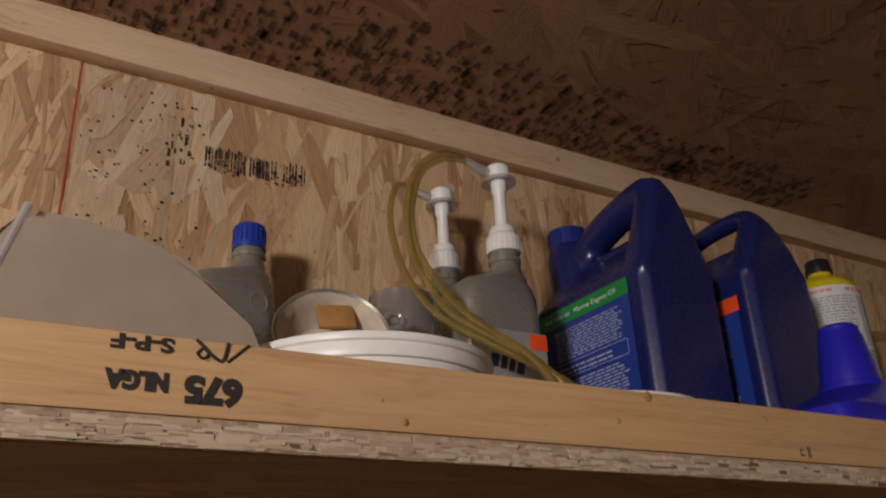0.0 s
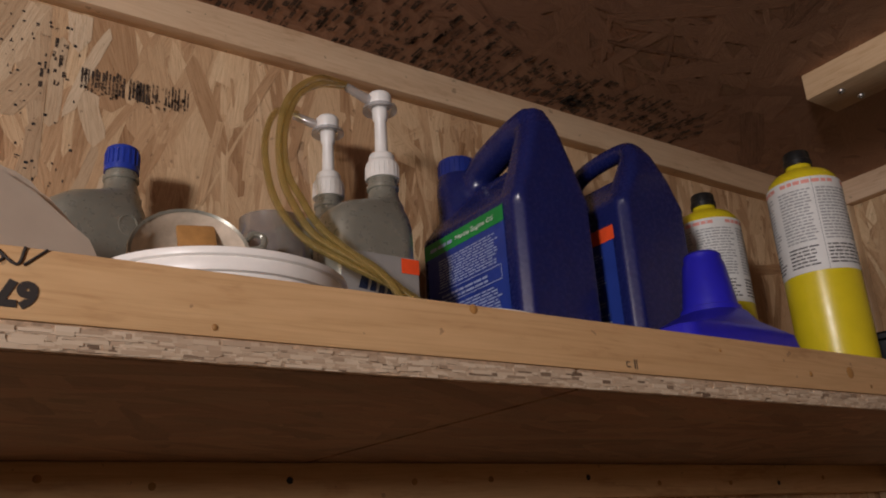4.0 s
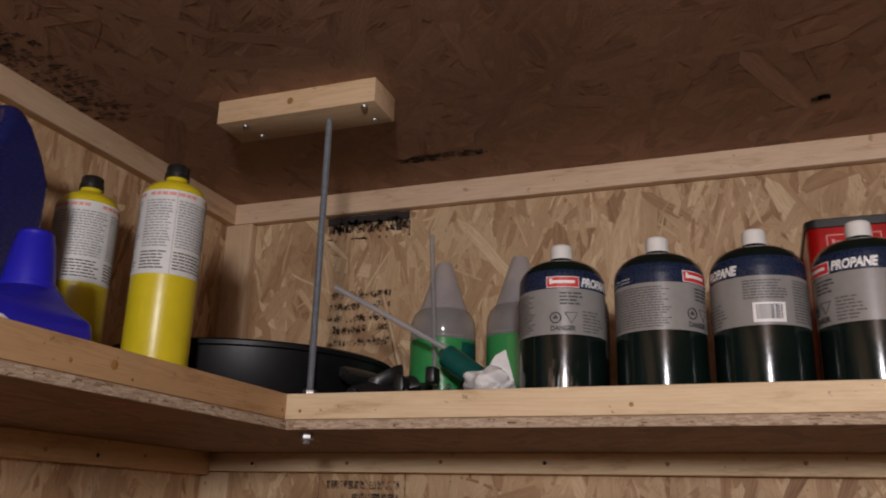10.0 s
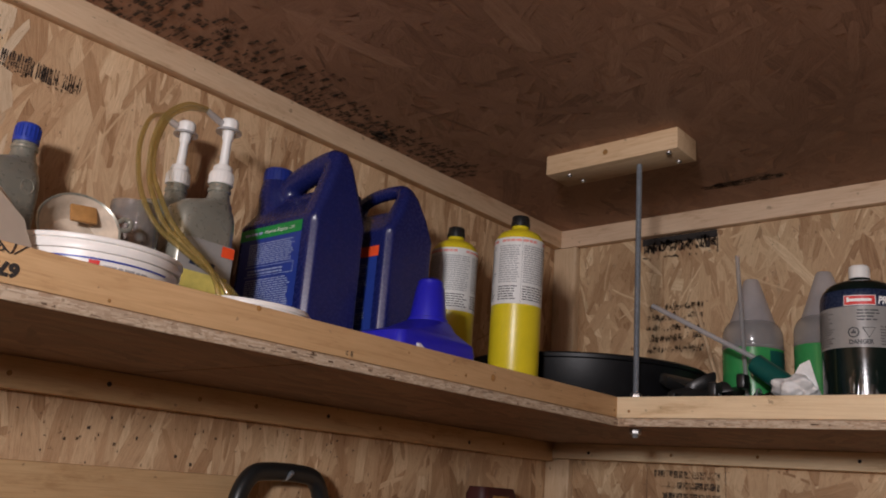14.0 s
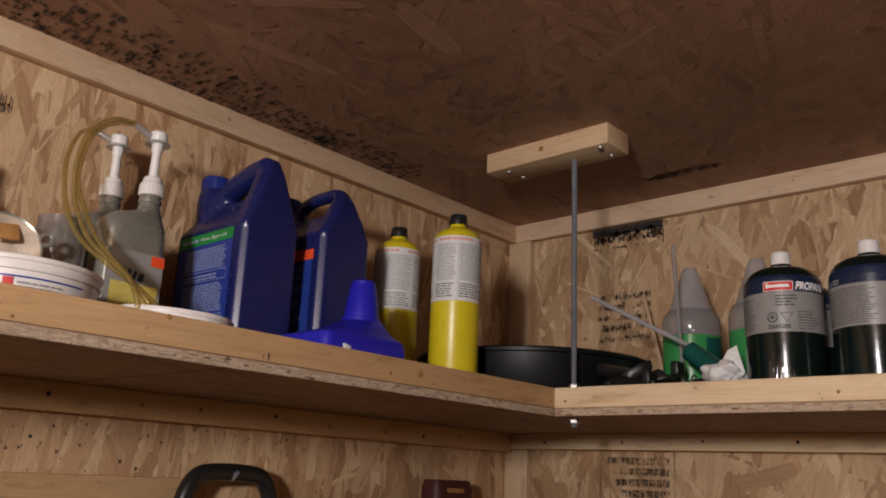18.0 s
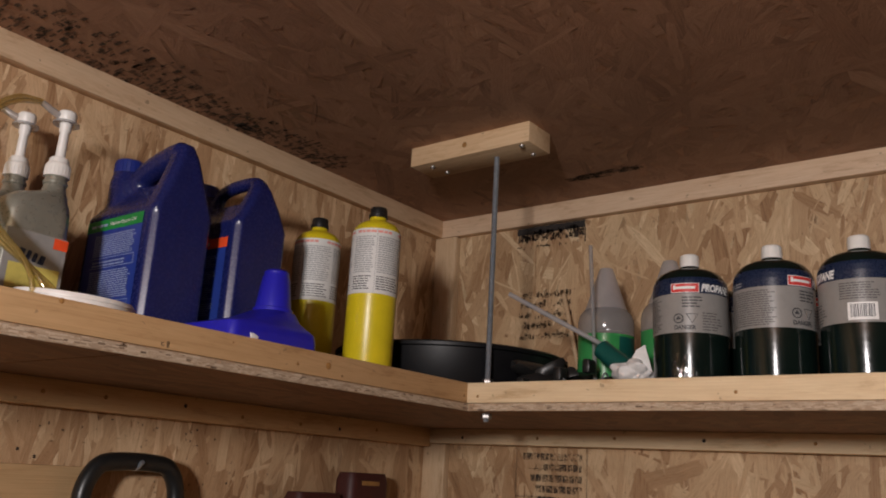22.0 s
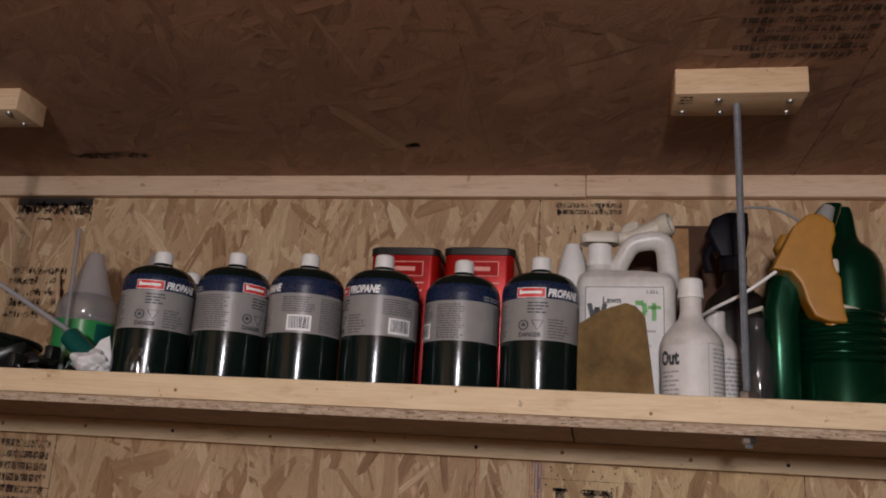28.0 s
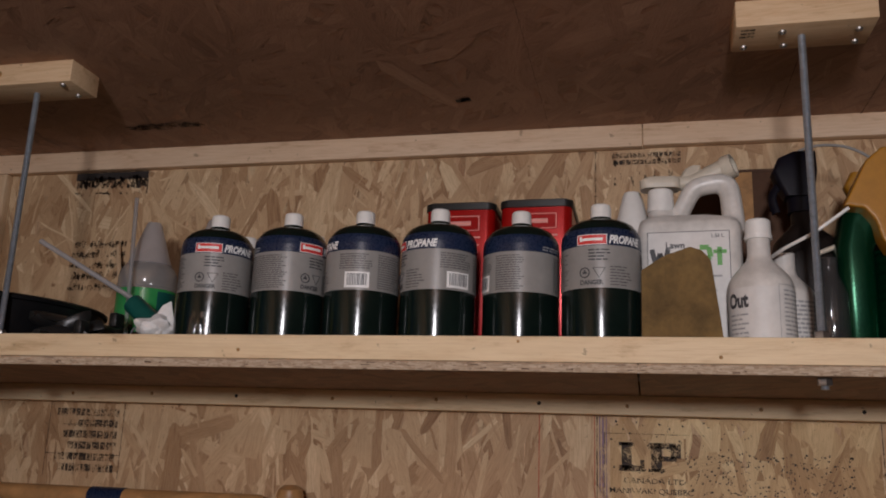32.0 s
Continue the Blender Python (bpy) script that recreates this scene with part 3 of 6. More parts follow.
strand_flakes(wall_east, lambda u, v, d: (XW - d, u, v), -1.9, YW - 0.002, 1.35, ZC - 0.002, 3000, 92, 22, M_STRAND_E, "pale and brown wood strands pressed into the board", 303, (0.045, 0.15), (0.007, 0.034), 0.0012, 0.0002, 0.26)
strand_flakes(wall_east, lambda u, v, d: (XW - 0.0012 - 0.4 * d, u, v), -0.752, -0.394, 1.55, 1.856, 2600, 90, 18, M_STRAND_Y, "yellowed strands of the printed sheet", 305, (0.05, 0.15), (0.012, 0.036))
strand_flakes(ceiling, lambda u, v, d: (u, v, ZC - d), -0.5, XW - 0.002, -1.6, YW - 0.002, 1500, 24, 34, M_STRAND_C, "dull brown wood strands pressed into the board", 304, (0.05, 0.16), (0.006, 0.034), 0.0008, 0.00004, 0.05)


def strip(name, x0, y0, z0, x1, y1, z1, material, label, category, bevel=0.0012):
    return tagged(part(name, box(x0, y0, z0, x1, y1, z1, bevel), material, None, "", True, 30), label, category, "", "structure")


strip("trim_ceiling_north", XB, YW - 0.018, 2.264, XW - 0.018, YW, ZC, M_TRIM_X, "pale pine strip along the top of the wall", "trim")
strip("trim_ceiling_east_a", XW - 0.018, -0.447, 2.264, XW, YW, ZC, M_TRIM_Y, "pale pine strip along the top of the end wall", "trim")
strip("trim_ceiling_east_b", XW - 0.0185, YB, 2.265, XW, -0.4482, ZC, M_TRIM_Y, "pale pine strip butted to the next along the end wall", "trim")
strip("trim_corner_upper", XW - 0.017, YW - 0.052, ZS, XW, YW - 0.001, 2.2635, M_PINE_Z, "upright pine strip in the room's corner", "trim")
strip("trim_corner_lower", XW - 0.017, YW - 0.052, 0, XW, YW - 0.001, 1.857, M_PINE_Z, "upright pine strip in the room's corner below the shelf", "trim")

strip("trim_low_rail_north", XB, YW - 0.020, 1.700, 0.800, YW, 1.783, M_PINE_X, "level pine rail on the wall below the shelf", "trim")

# ---- shelf: strand board on ledgers, a flat rail along the front ----
def shelf_board(name, x0, y0, x1, y1, label):
    t = thing(name, (0, 0, 0), 0, label, "shelf", "shelf boards")
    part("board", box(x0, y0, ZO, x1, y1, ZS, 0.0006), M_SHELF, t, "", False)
    return t


sb = shelf_board("shelf_board", -1.2, YF + 0.003, 0.6228, YW, "strand board shelf with a rough sawn front edge")
part("front_edge", box(-1.2, YF, ZO + 0.0004, 0.6228, YF + 0.003, ZS - 0.0004), M_EDGE, sb, "rough flaky sawn edge", False)
sb = shelf_board("shelf_board", 0.6262, YF + 0.003, XW, YW, "strand board shelf running into the corner")
part("front_edge", box(0.6262, YF, ZO + 0.0004, XF, YF + 0.003, ZS - 0.0004), M_EDGE, sb, "rough flaky sawn edge", False)
sb = shelf_board("shelf_board", XF + 0.003, -0.436, XW, YF + 0.0026, "strand board shelf along the end wall")
part("front_edge", box(XF, -0.436, ZO + 0.0004, XF + 0.003, YF - 0.0004, ZS - 0.0004), M_EDGE, sb, "rough flaky sawn edge", False)
sb = shelf_board("shelf_board", XF + 0.003, -1.9, XW, -0.438, "strand board shelf along the end wall, second sheet")
part("front_edge", box(XF, -1.9, ZO + 0.0004, XF + 0.003, -0.438, ZS - 0.0004), M_EDGE, sb, "rough flaky sawn edge", False)

# flakes standing off the sawn edge
rng = random.Random(11)
chips, chip_faces = [], []


def chip(x0, y0, z0, x1, y1, z1):
    k = len(chips)
    chips.extend((x, y, z) for z in (z0, z1) for x, y in ((x0, y0), (x1, y0), (x1, y1), (x0, y1)))
    chip_faces.extend(tuple(k + q for q in f) for f in ((0, 3, 2, 1), (4, 5, 6, 7), (0, 1, 5, 4), (1, 2, 6, 5), (2, 3, 7, 6), (3, 0, 4, 7)))


for i in range(3600):
    x, w, h = rng.uniform(-0.1, XF), rng.uniform(0.002, 0.012), rng.uniform(0.0006, 0.0022)
    z, d = rng.uniform(ZO + 0.0004, ZS - 0.003), rng.uniform(0.0001, 0.0009)
    chip(x, YF - d, z, min(x + w, XF), YF + 0.001, z + h)
for i in range(3600):
    y, w, h = rng.uniform(-1.2, YF - 0.02), rng.uniform(0.002, 0.012), rng.uniform(0.0006, 0.0022)
    z, d = rng.uniform(ZO + 0.0004, ZS - 0.003), rng.uniform(0.0001, 0.0008)
    chip(XF - d, y, z, XF + 0.001, y + w, z + h)
edge_mat = Mat("osb_edge_flake")
ri = edge_mat.n("NewGeometry").outputs["Random Per Island"]
edge_col = edge_mat.ramp(ri, ((0.0, (0.10, 0.060, 0.035)), (0.09, (0.36, 0.26, 0.175)), (0.6, (0.46, 0.355, 0.25)), (1.0, (0.54, 0.435, 0.32))))
fringe = bpy.data.meshes.new("flake_fringe")
fringe.from_pydata(chips, [], chip_faces)
fringe.materials.append(edge_mat.put(color=edge_col, rough=0.85))
flakes = new("flake_fringe", fringe)
flakes.parent = bpy.data.objects["shelf_board"]
tagged(flakes, "loose pale flakes of the sawn strand board edge", "", "", "stuff")

rail_n = thing("front_rail", (0, 0, 0), 0, "pine rail with a lumber grade stamp lying along the shelf's front", "shelf rail", "front rails")
part("rail", box(-1.2, YF + 0.0005, ZS, XF - 0.0004, YF + 0.063, ZT, 0.0016), M_PINE_X, rail_n, "", True, 30)
rail_e = thing("front_rail", (0, 0, 0), 0, "pale pine rail along the shelf's front, bored for hanging rods", "shelf rail", "front rails")
part("rail", box(XF + 0.0005, -1.9, ZS, XF + 0.063, YF + 0.063, ZT, 0.0016), M_PINE_Y, rail_e, "", True, 30)


def on_rail(x, z):
    return lambda u, v: (x + u, YF + 0.0001, z + v)


lettering("S-P-F", 0.0072, M_INK, rail_n, on_rail(0.329, 1.9203), "grade_stamp", 0, True, 0.0003, 0.021)
lettering("NLGA", 0.0085, M_INK, rail_n, on_rail(0.3285, 1.9072), "grade_stamp", 0, True, 0.0006, 0.021)
lettering("675", 0.0125, M_INK, rail_n, on_rail(0.354, 1.906), "grade_stamp", 0, True, 0.0008, 0.0205)
bm = bmesh.new()
tube(spline([(0.347, YF + 0.0002, 1.9235), (0.356, YF + 0.0002, 1.9165), (0.3585, YF + 0.0002, 1.9235)], 4), 0.0006, 6, bm)
tube(spline([(0.3585, YF + 0.0002, 1.9165), (0.366, YF + 0.0002, 1.9235)], 3), 0.0005, 6, bm)
tube(spline([(0.3475, YF + 0.0002, 1.9185), (0.3495, YF + 0.0002, 1.9205), (0.3515, YF + 0.0002, 1.9185), (0.3495, YF + 0.0002, 1.9168), (0.3475, YF + 0.0002, 1.9185)], 4), 0.0005, 6, bm)
part("grade_mark", bm, M_INK, rail_n)
decal("grade_stamp_bars", [(0.0, 0, 0.001, 0.0055), (0.0018, 0, 0.0024, 0.0055), (-0.0055, 0.0008, -0.0028, 0.0014), (-0.0055, 0.0035, -0.0035, 0.0041), (-0.0062, 0.0008, -0.0056, 0.0041)], M_INK, rail_n, on_rail(0.668, 1.8985))
for kx, kz, kr in ((0.882, 1.910, 0.0042), (0.560, 1.9215, 0.0026), (0.745, 1.915, 0.0012), (0.835, 1.906, 0.002), (1.145, 1.9055, 0.002), (0.905, 1.9015, 0.0014), (0.43, 1.9, 0.0015)):
    part("knot", lathe([(0, 0.0006), (kr * 0.5, 0.0005), (kr, 0.0)], 12, None, Matrix.Translation((kx, YF + 0.0004, kz)) @ Euler((radians(90), 0, 0)).to_matrix().to_4x4()), M_BROWNTAPE, rail_n, "dark knot")
for ky, kz, kr in ((0.372, 1.905, 0.002), (0.02, 1.906, 0.0022), (-0.31, 1.918, 0.0016), (-0.52, 1.903, 0.002)):
    part("knot", lathe([(0, 0.0006), (kr * 0.5, 0.0005), (kr, 0.0)], 12, None, Matrix.Translation((XF + 0.0004, ky, kz)) @ Euler((0, radians(-90), 0)).to_matrix().to_4x4()), M_BROWNTAPE, rail_e, "dark knot")

led_n = thing("shelf_ledger", (0, 0, 0), 0, "pine ledger screwed to the wall under the shelf", "ledger", "shelf ledgers")
part("ledger", box(-1.2, YW - 0.026, 1.852, XW - 0.030, YW, ZO, 0.0012), M_PINE_X, led_n, "", True, 30)
led_e = thing("shelf_ledger", (0, 0, 0), 0, "pine ledger screwed to the end wall under the shelf", "ledger", "shelf ledgers")
part("ledger", box(XW - 0.030, -1.9, 1.858, XW, YW - 0.001, ZO, 0.0012), M_PINE_Y, led_e, "", True, 30)
for i in range(11):
    x = 0.30 + 0.105 * i + rng.uniform(-0.02, 0.02)
    part("screw_hole", lathe([(0, 0.0006), (0.0026, 0.0005), (0.003, 0)], 10, None, Matrix.Translation((x, YW - 0.0262, 1.868 + rng.uniform(-0.004, 0.006))) @ Euler((radians(90), 0, 0)).to_matrix().to_4x4()), M_BROWNTAPE if i % 3 else M_INK, led_n)
for i in range(10):
    y = 0.62 - 0.15 * i + rng.uniform(-0.02, 0.02)
    part("screw_hole", lathe([(0, 0.0006), (0.0024, 0.0005), (0.0028, 0)], 10, None, Matrix.Translation((XW - 0.0302, y, 1.872 + rng.uniform(-0.003, 0.003))) @ Euler((0, radians(-90), 0)).to_matrix().to_4x4()), M_BROWNTAPE if i % 3 else M_INK, led_e)


# ---- hanging rods and their ceiling blocks ----
def ceiling_block(x0, x1, y0, y1, screws, label):
    t = thing("ceiling_block", ((x0 + x1) / 2, (y0 + y1) / 2, ZC), 0, label, "wood block", "ceiling blocks")
    hx, hy = (x1 - x0) / 2, (y1 - y0) / 2
    part("block", box(-hx, -hy, -0.032, hx, hy, 0, 0.0015), M_BLOCK, t, "", True, 30)
    for sx, sy in screws:
        screw("screw", (sx - (x0 + x1) / 2, sy - (y0 + y1) / 2, -0.032), 0.0042, t)
    return t


M_BLOCK = pine("pine_offcut", 1, (0.72, 0.52, 0.32), (0.52, 0.32, 0.16), 0.02)
blk = ceiling_block(1.158, 1.218, 0.306, 0.526, ((1.174, 0.493), (1.205, 0.488), (1.168, 0.324), (1.205, 0.327)), "pine offcut screwed to the ceiling, holding a threaded rod")
part("knot", lathe([(0, 0.0006), (0.003, 0.0005), (0.0045, 0)], 12, None, Matrix.Translation((-0.0302, 0.005, -0.015)) @ Euler((0, radians(-90), 0)).to_matrix().to_4x4()), M_BROWNTAPE, blk, "dark knot")
blk = ceiling_block(1.145, 1.208, -0.696, -0.549, ((1.195, -0.562), (1.163, -0.60), (1.168, -0.68), (1.198, -0.682), (1.197, -0.606)), "pale pine offcut with pencilled marks on the ceiling, holding a rod")
decal("grade_print", lines_of_print(0.052, -0.024, 0.070, 0.0, 3, 0.5, 0.005, 0.2, random.Random(5)), M_INK_FADED, blk, lambda u, v: (v, u, -0.0322))


def threaded_rod(x, y, label):
    t = thing("threaded_rod", (x, y, 1.868), 0, label, "threaded rod", "hanging rods")
    prof = [(0, 0.0055)]
    z = 0.0055
    while z < 0.405:
        prof += [(0.0036, z), (0.0043, z + 0.0011)]
        z += 0.0022
    part("rod", lathe(prof + [(0.0036, z), (0, z)], 12), M_STEEL, t, "zinc-plated thread")
    for z0, h in ((0.0565, 0.0085), (0.0095, 0.0075)):
        part("nut", loft_hex(0.0078, z0, h), M_SCREW, t, "bright hexagon nut")
    part("washer", lathe([(0.0043, 0.0545), (0.0105, 0.0545), (0.0105, 0.0565), (0.0043, 0.0565)], 20), M_SCREW, t)
    return t


def loft_hex(r, z0, h):
    bm = lathe([(0, z0), (r * 0.9, z0), (r, z0 + h * 0.15), (r, z0 + h * 0.85), (r * 0.9, z0 + h), (0, z0 + h)], 6)
    return bm


threaded_rod(1.190, 0.382, "zinc-plated threaded rod hanging the shelf's corner from the ceiling")
threaded_rod(1.176, -0.622, "zinc-plated threaded rod hanging the shelf from the ceiling")


# ---- printed marks on the boards ----
def smear(u0, v0, u1, v1, n, w, h, seed, tilt=0.0):
    r = random.Random(seed)
    out = []
    for _ in range(n):
        u, v = r.uniform(u0, u1), r.uniform(v0, v1)
        out.append((u, v, u + w * r.uniform(0.3, 1.3), v + h * r.uniform(0.3, 1.2)))
    return out


on_n = lambda u, v: (u, YW - 0.0018, v)
on_e = lambda u, v: (XW - 0.0018, u, v)
on_c = lambda u, v: (u, v, ZC - 0.0018)
rs = random.Random(21)
decal("board_stamp", [(0.430 + 0.0028 * k, 2.189 + rs.uniform(0, 0.004), 0.430 + 0.0028 * k + rs.uniform(0.0010, 0.0022), 2.209 + rs.uniform(0, 0.005)) for k in range(33) if rs.random() < 0.9], M_INK_STAMP, wall_north, on_n, "smudged comb of black printed bars")
decal("board_stamp", smear(0.43, 2.186, 0.52, 2.205, 60, 0.0022, 0.004, 22), M_INK_FADED, wall_north, on_n, "smudged black print")
decal("board_stamp", smear(0.398, 2.180, 0.416, 2.228, 16, 0.003, 0.008, 23), M_INK_STAMP, wall_north, on_n, "smudged black print")
decal("chalk_line", [(0.3235, 1.90, 0.3250, 2.264)], M_REDLINE, wall_north, on_n, "thin red snapped line")
decal("ink_spatter", smear(0.33, 2.02, 0.43, 2.25, 120, 0.0022, 0.0022, 24), M_INK, wall_north, on_n, "small dark spatters")
decal("ink_spatter", smear(0.40, 1.60, 1.05, 1.845, 260, 0.0030, 0.0034, 25), M_INK_STAMP, wall_north, on_n, "small dark spatters")
decal("board_bar", [(0.405, 2.250, 0.55, 2.2635)], M_INK, wall_east, on_e, "solid black printed bar")
decal("board_stamp", smear(0.405, 2.232, 0.545, 2.249, 120, 0.005, 0.010, 31), M_INK_STAMP, wall_east, on_e, "smudged black print")
decal("board_stamp", [(0.4035, 2.222, 0.4065, 2.255)] + smear(0.41, 2.222, 0.55, 2.226, 30, 0.006, 0.002, 33), M_INK_STAMP, wall_east, on_e)
decal("board_stamp", [q for k in range(5) for q in smear(0.43, 2.048 + 0.019 * k, 0.535, 2.055 + 0.019 * k, 60, 0.0045, 0.009, 40 + k)], M_INK_FAINT, wall_east, on_e, "worn black lines of print")
decal("board_stamp", [q for k in range(6) for q in lines_of_print(0.405, 1.745 + 0.018 * k, 0.525, 1.757 + 0.018 * k, 1, 1.0, 0.008, 0.25, random.Random(50 + k))], M_INK_FADED, wall_east, on_e, "boxed worn lines of print")
decal("board_stamp_frame", [(0.395, 1.735, 0.396, 1.857), (0.535, 1.735, 0.536, 1.857), (0.395, 1.772, 0.536, 1.7732), (0.42, 1.82, 0.51, 1.8212)], M_INK_STAMP, wall_east, on_e)
decal("board_stamp", lines_of_print(-0.504, 2.240, -0.395, 2.262, 2, 0.7, 0.006, 0.1, random.Random(61)) + smear(-0.50, 2.20, -0.40, 2.24, 20, 0.003, 0.01, 62), M_INK_FADED, wall_east, on_e)
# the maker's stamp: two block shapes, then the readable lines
decal("makers_mark", [(-0.424, 1.781, -0.410, 1.821), (-0.428, 1.8165, -0.406, 1.8212), (-0.441, 1.781, -0.406, 1.789), (-0.4415, 1.781, -0.436, 1.797), (-0.466, 1.781, -0.451, 1.821), (-0.470, 1.781, -0.447, 1.7855), (-0.486, 1.8130, -0.447, 1.8212), (-0.492, 1.800, -0.478, 1.819), (-0.486, 1.796, -0.451, 1.803)], M_INK_STAMP, wall_east, on_e, "bold black block shapes")
decal("stamp_rule", [(-0.525, 1.8325, -0.388, 1.8335), (-0.3865, 1.73, -0.3855, 1.834)], M_INK_FADED, wall_east, on_e)
lettering("CANADA LTD", 0.0105, M_INK_STAMP, wall_east, lambda u, v: (XW - 0.0020, -0.455 - u, 1.768 + v), "board_print", 0, False, 0.0001, 0.085)
lettering("MANIWAKI QUEBEC", 0.0105, M_INK_STAMP, wall_east, lambda u, v: (XW - 0.0020, -0.450 - u, 1.754 + v), "board_print", 0, False, 0.0001, 0.115)
decal("ink_spatter", smear(-0.72, 1.66, -0.50, 1.81, 620, 0.0024, 0.0024, 64) + smear(-0.60, 1.66, -0.395, 1.85, 160, 0.0022, 0.0024, 65), M_INK, wall_east, on_e, "dense fine dark spatters")
decal("chalk_line", [(-0.2925, 1.60, -0.2913, 1.858), (-0.3725, 1.6, -0.3715, 1.858)], M_REDLINE, wall_east, on_e, "thin red snapped line")
decal("ink_stripe", [(-0.3805, 1.60, -0.3785, 1.858), (-0.3855, 1.60, -0.3825, 1.858), (-0.3895, 1.6, -0.3880, 1.858)], M_LILAC, wall_east, on_e, "faint lilac printed stripes")
decal("board_joint", [(-0.3765, 1.60, -0.3745, 1.858), (-0.3765, 1.90, -0.3745, 2.264), (-0.7555, 1.6, -0.7540, 1.858)], M_INK_FADED, wall_east, on_e, "dark joint between two sheets")
# ceiling print along the north wall and over the second rod
rows = []
for k, (y0, n) in enumerate(((0.706, 150), (0.692, 170), (0.677, 170), (0.661, 160), (0.644, 140), (0.626, 110), (0.607, 60))):
    r = random.Random(70 + k)
    for i in range(n):
        x = 0.30 + 0.86 * i / n + r.uniform(-0.010, 0.010)
        if r.random() < 0.74 and (k < 5 or x < 0.8):
            rows.append((x, y0 + r.uniform(-0.008, 0.006), x + r.uniform(0.0014, 0.0062), y0 + r.uniform(0.006, 0.013)))
decal("ceiling_print", rows, M_INK_CEILING, ceiling, on_c, "rows of worn black print")
decal("ceiling_mark", [(0.945, 0.684, 0.953, 0.705), (0.953, 0.697, 0.968, 0.705), (0.953, 0.688, 0.968, 0.694), (0.964, 0.688, 0.971, 0.703)], M_INK, ceiling, on_c, "bold black letter shape")
decal("ceiling_print", [q for k in range(7) for q in lines_of_print(-0.745, 0.995 + 0.019 * k, -0.60, 1.007 + 0.019 * k, 1, 1.0, 0.007, 0.2, random.Random(80 + k))], M_INK_FADED, ceiling, lambda u, v: (v, u, ZC - 0.0018), "boxed worn black print")
decal("ceiling_joint", [(0.2, -0.3060, XW, -0.3055), (0.9, -0.7580, XW, -0.7565), (0.9, -0.6410, XW, -0.6400)], M_INK_FADED, ceiling, on_c, "fine dark joint")
decal("ceiling_stain", smear(1.385, 0.24, 1.405, 0.36, 36, 0.008, 0.028, 91), M_INK_FADED, ceiling, on_c, "dark smears")
decal("ceiling_stain", smear(1.352, -0.214, 1.366, -0.194, 5, 0.01, 0.012, 92), M_PURPLE, ceiling, on_c, "small blue-black ink spot")


# ======== the long shelf along the north wall ========
# ---- frosted bin at the shelf's near end ----
def frosted_bin():
    t = thing("plastic_bin", (0.30, 0.545, ZS), 0, "frosted translucent plastic bin lying on its side with a sloping wall", "bin")
    outline = [(-0.20, 0.0), (-0.20, 0.050), (-0.032, 0.080), (-0.008, 0.1215), (0.029, 0.1195), (0.060, 0.1115), (0.078, 0.1015), (0.102, 0.0750), (0.126, 0.040), (0.138, 0.0)]
    part("shell", prism(outline, 0.13, lambda u, v, w: (u, w - 0.045, v), 0.006), M_BIN, t)
    part("rim", tube([(-0.008, -0.044, 0.1205), (-0.008, 0.084, 0.1205)], 0.0022, 8), M_MILKY, t)
    part("wall_fold", tube([(-0.008, -0.0445, 0.1205), (-0.040, -0.0445, 0.0)], 0.0018, 8), M_MILKY, t)
    return t


frosted_bin()


# ---- grey oil bottles ----
def oil_bottle(loc, rz, label, cap=True, neck_x=0.020):
    t = thing("oil_bottle", loc, rz, label, "bottle", "grey oil bottles")
    hx, hy = 0.037, 0.026
    bm = loft([(0, 0, hx - 0.006, hy - 0.006, 0.014, 0.0), (0, 0, hx, hy, 0.018, 0.006), (0, 0, hx, hy, 0.016, 0.148), (0.0005, 0, hx * 0.985, hy * 0.985, 0.017, 0.158), (0.002, 0, hx * 0.94, hy * 0.92, 0.019, 0.166), (0.006, 0, hx * 0.78, hy * 0.80, 0.019, 0.1735), (neck_x * 0.72, 0, 0.0215, 0.0172, 0.0170, 0.1785), (neck_x, 0, 0.0135, 0.0135, 0.0134, 0.184), (neck_x, 0, 0.0118, 0.0118, 0.0117, 0.192), (neck_x, 0, 0.0118, 0.0118, 0.0117, 0.212)], 6)
    part("body", bm, M_GREYBOTTLE, t, "", True, 60)
    part("neck_ring", lathe([(0.0118, 0.193), (0.0132, 0.194), (0.0132, 0.197), (0.0118, 0.198)], 28, None, Matrix.Translation((neck_x, 0, 0))), M_GREYBOTTLE, t)
    if cap:
        prof = [(0, 0.222), (0.0100, 0.222), (0.0119, 0.2205), (0.0123, 0.218), (0.0125, 0.205), (0.0130, 0.2045), (0.0130, 0.201), (0.0, 0.201)]
        c = part("cap", lathe(prof, 40, None, Matrix.Translation((neck_x, 0, 0))), M_CAPBLUE, t, "ribbed bright blue screw cap")
        for i in range(20):
            a = 2 * math.pi * i / 20
            part("rib", box(neck_x + 0.0123 * math.cos(a) - 0.0006, 0.0123 * math.sin(a) - 0.0006, 0.206, neck_x + 0.0123 * math.cos(a) + 0.0006, 0.0123 * math.sin(a) + 0.0006, 0.2175), M_CAPBLUE, c, "", False)
    return t


b = oil_bottle((0.437, 0.683, ZS), 8, "grey plastic oil bottle with a bright blue screw cap")
decal("label", [(-0.034, 0.02, 0.010, 0.122)], M_PAPER, b, facing_south(-0.0266, 0.0, 0), "plain white label")
part("embossed_ring", tube(spline([(0.018 + 0.007 * math.cos(a), -0.0256, 0.150 + 0.008 * math.sin(a)) for a in [i * math.pi / 4 for i in range(9)]], 3), 0.0007, 6), M_GREYBOTTLE, b)


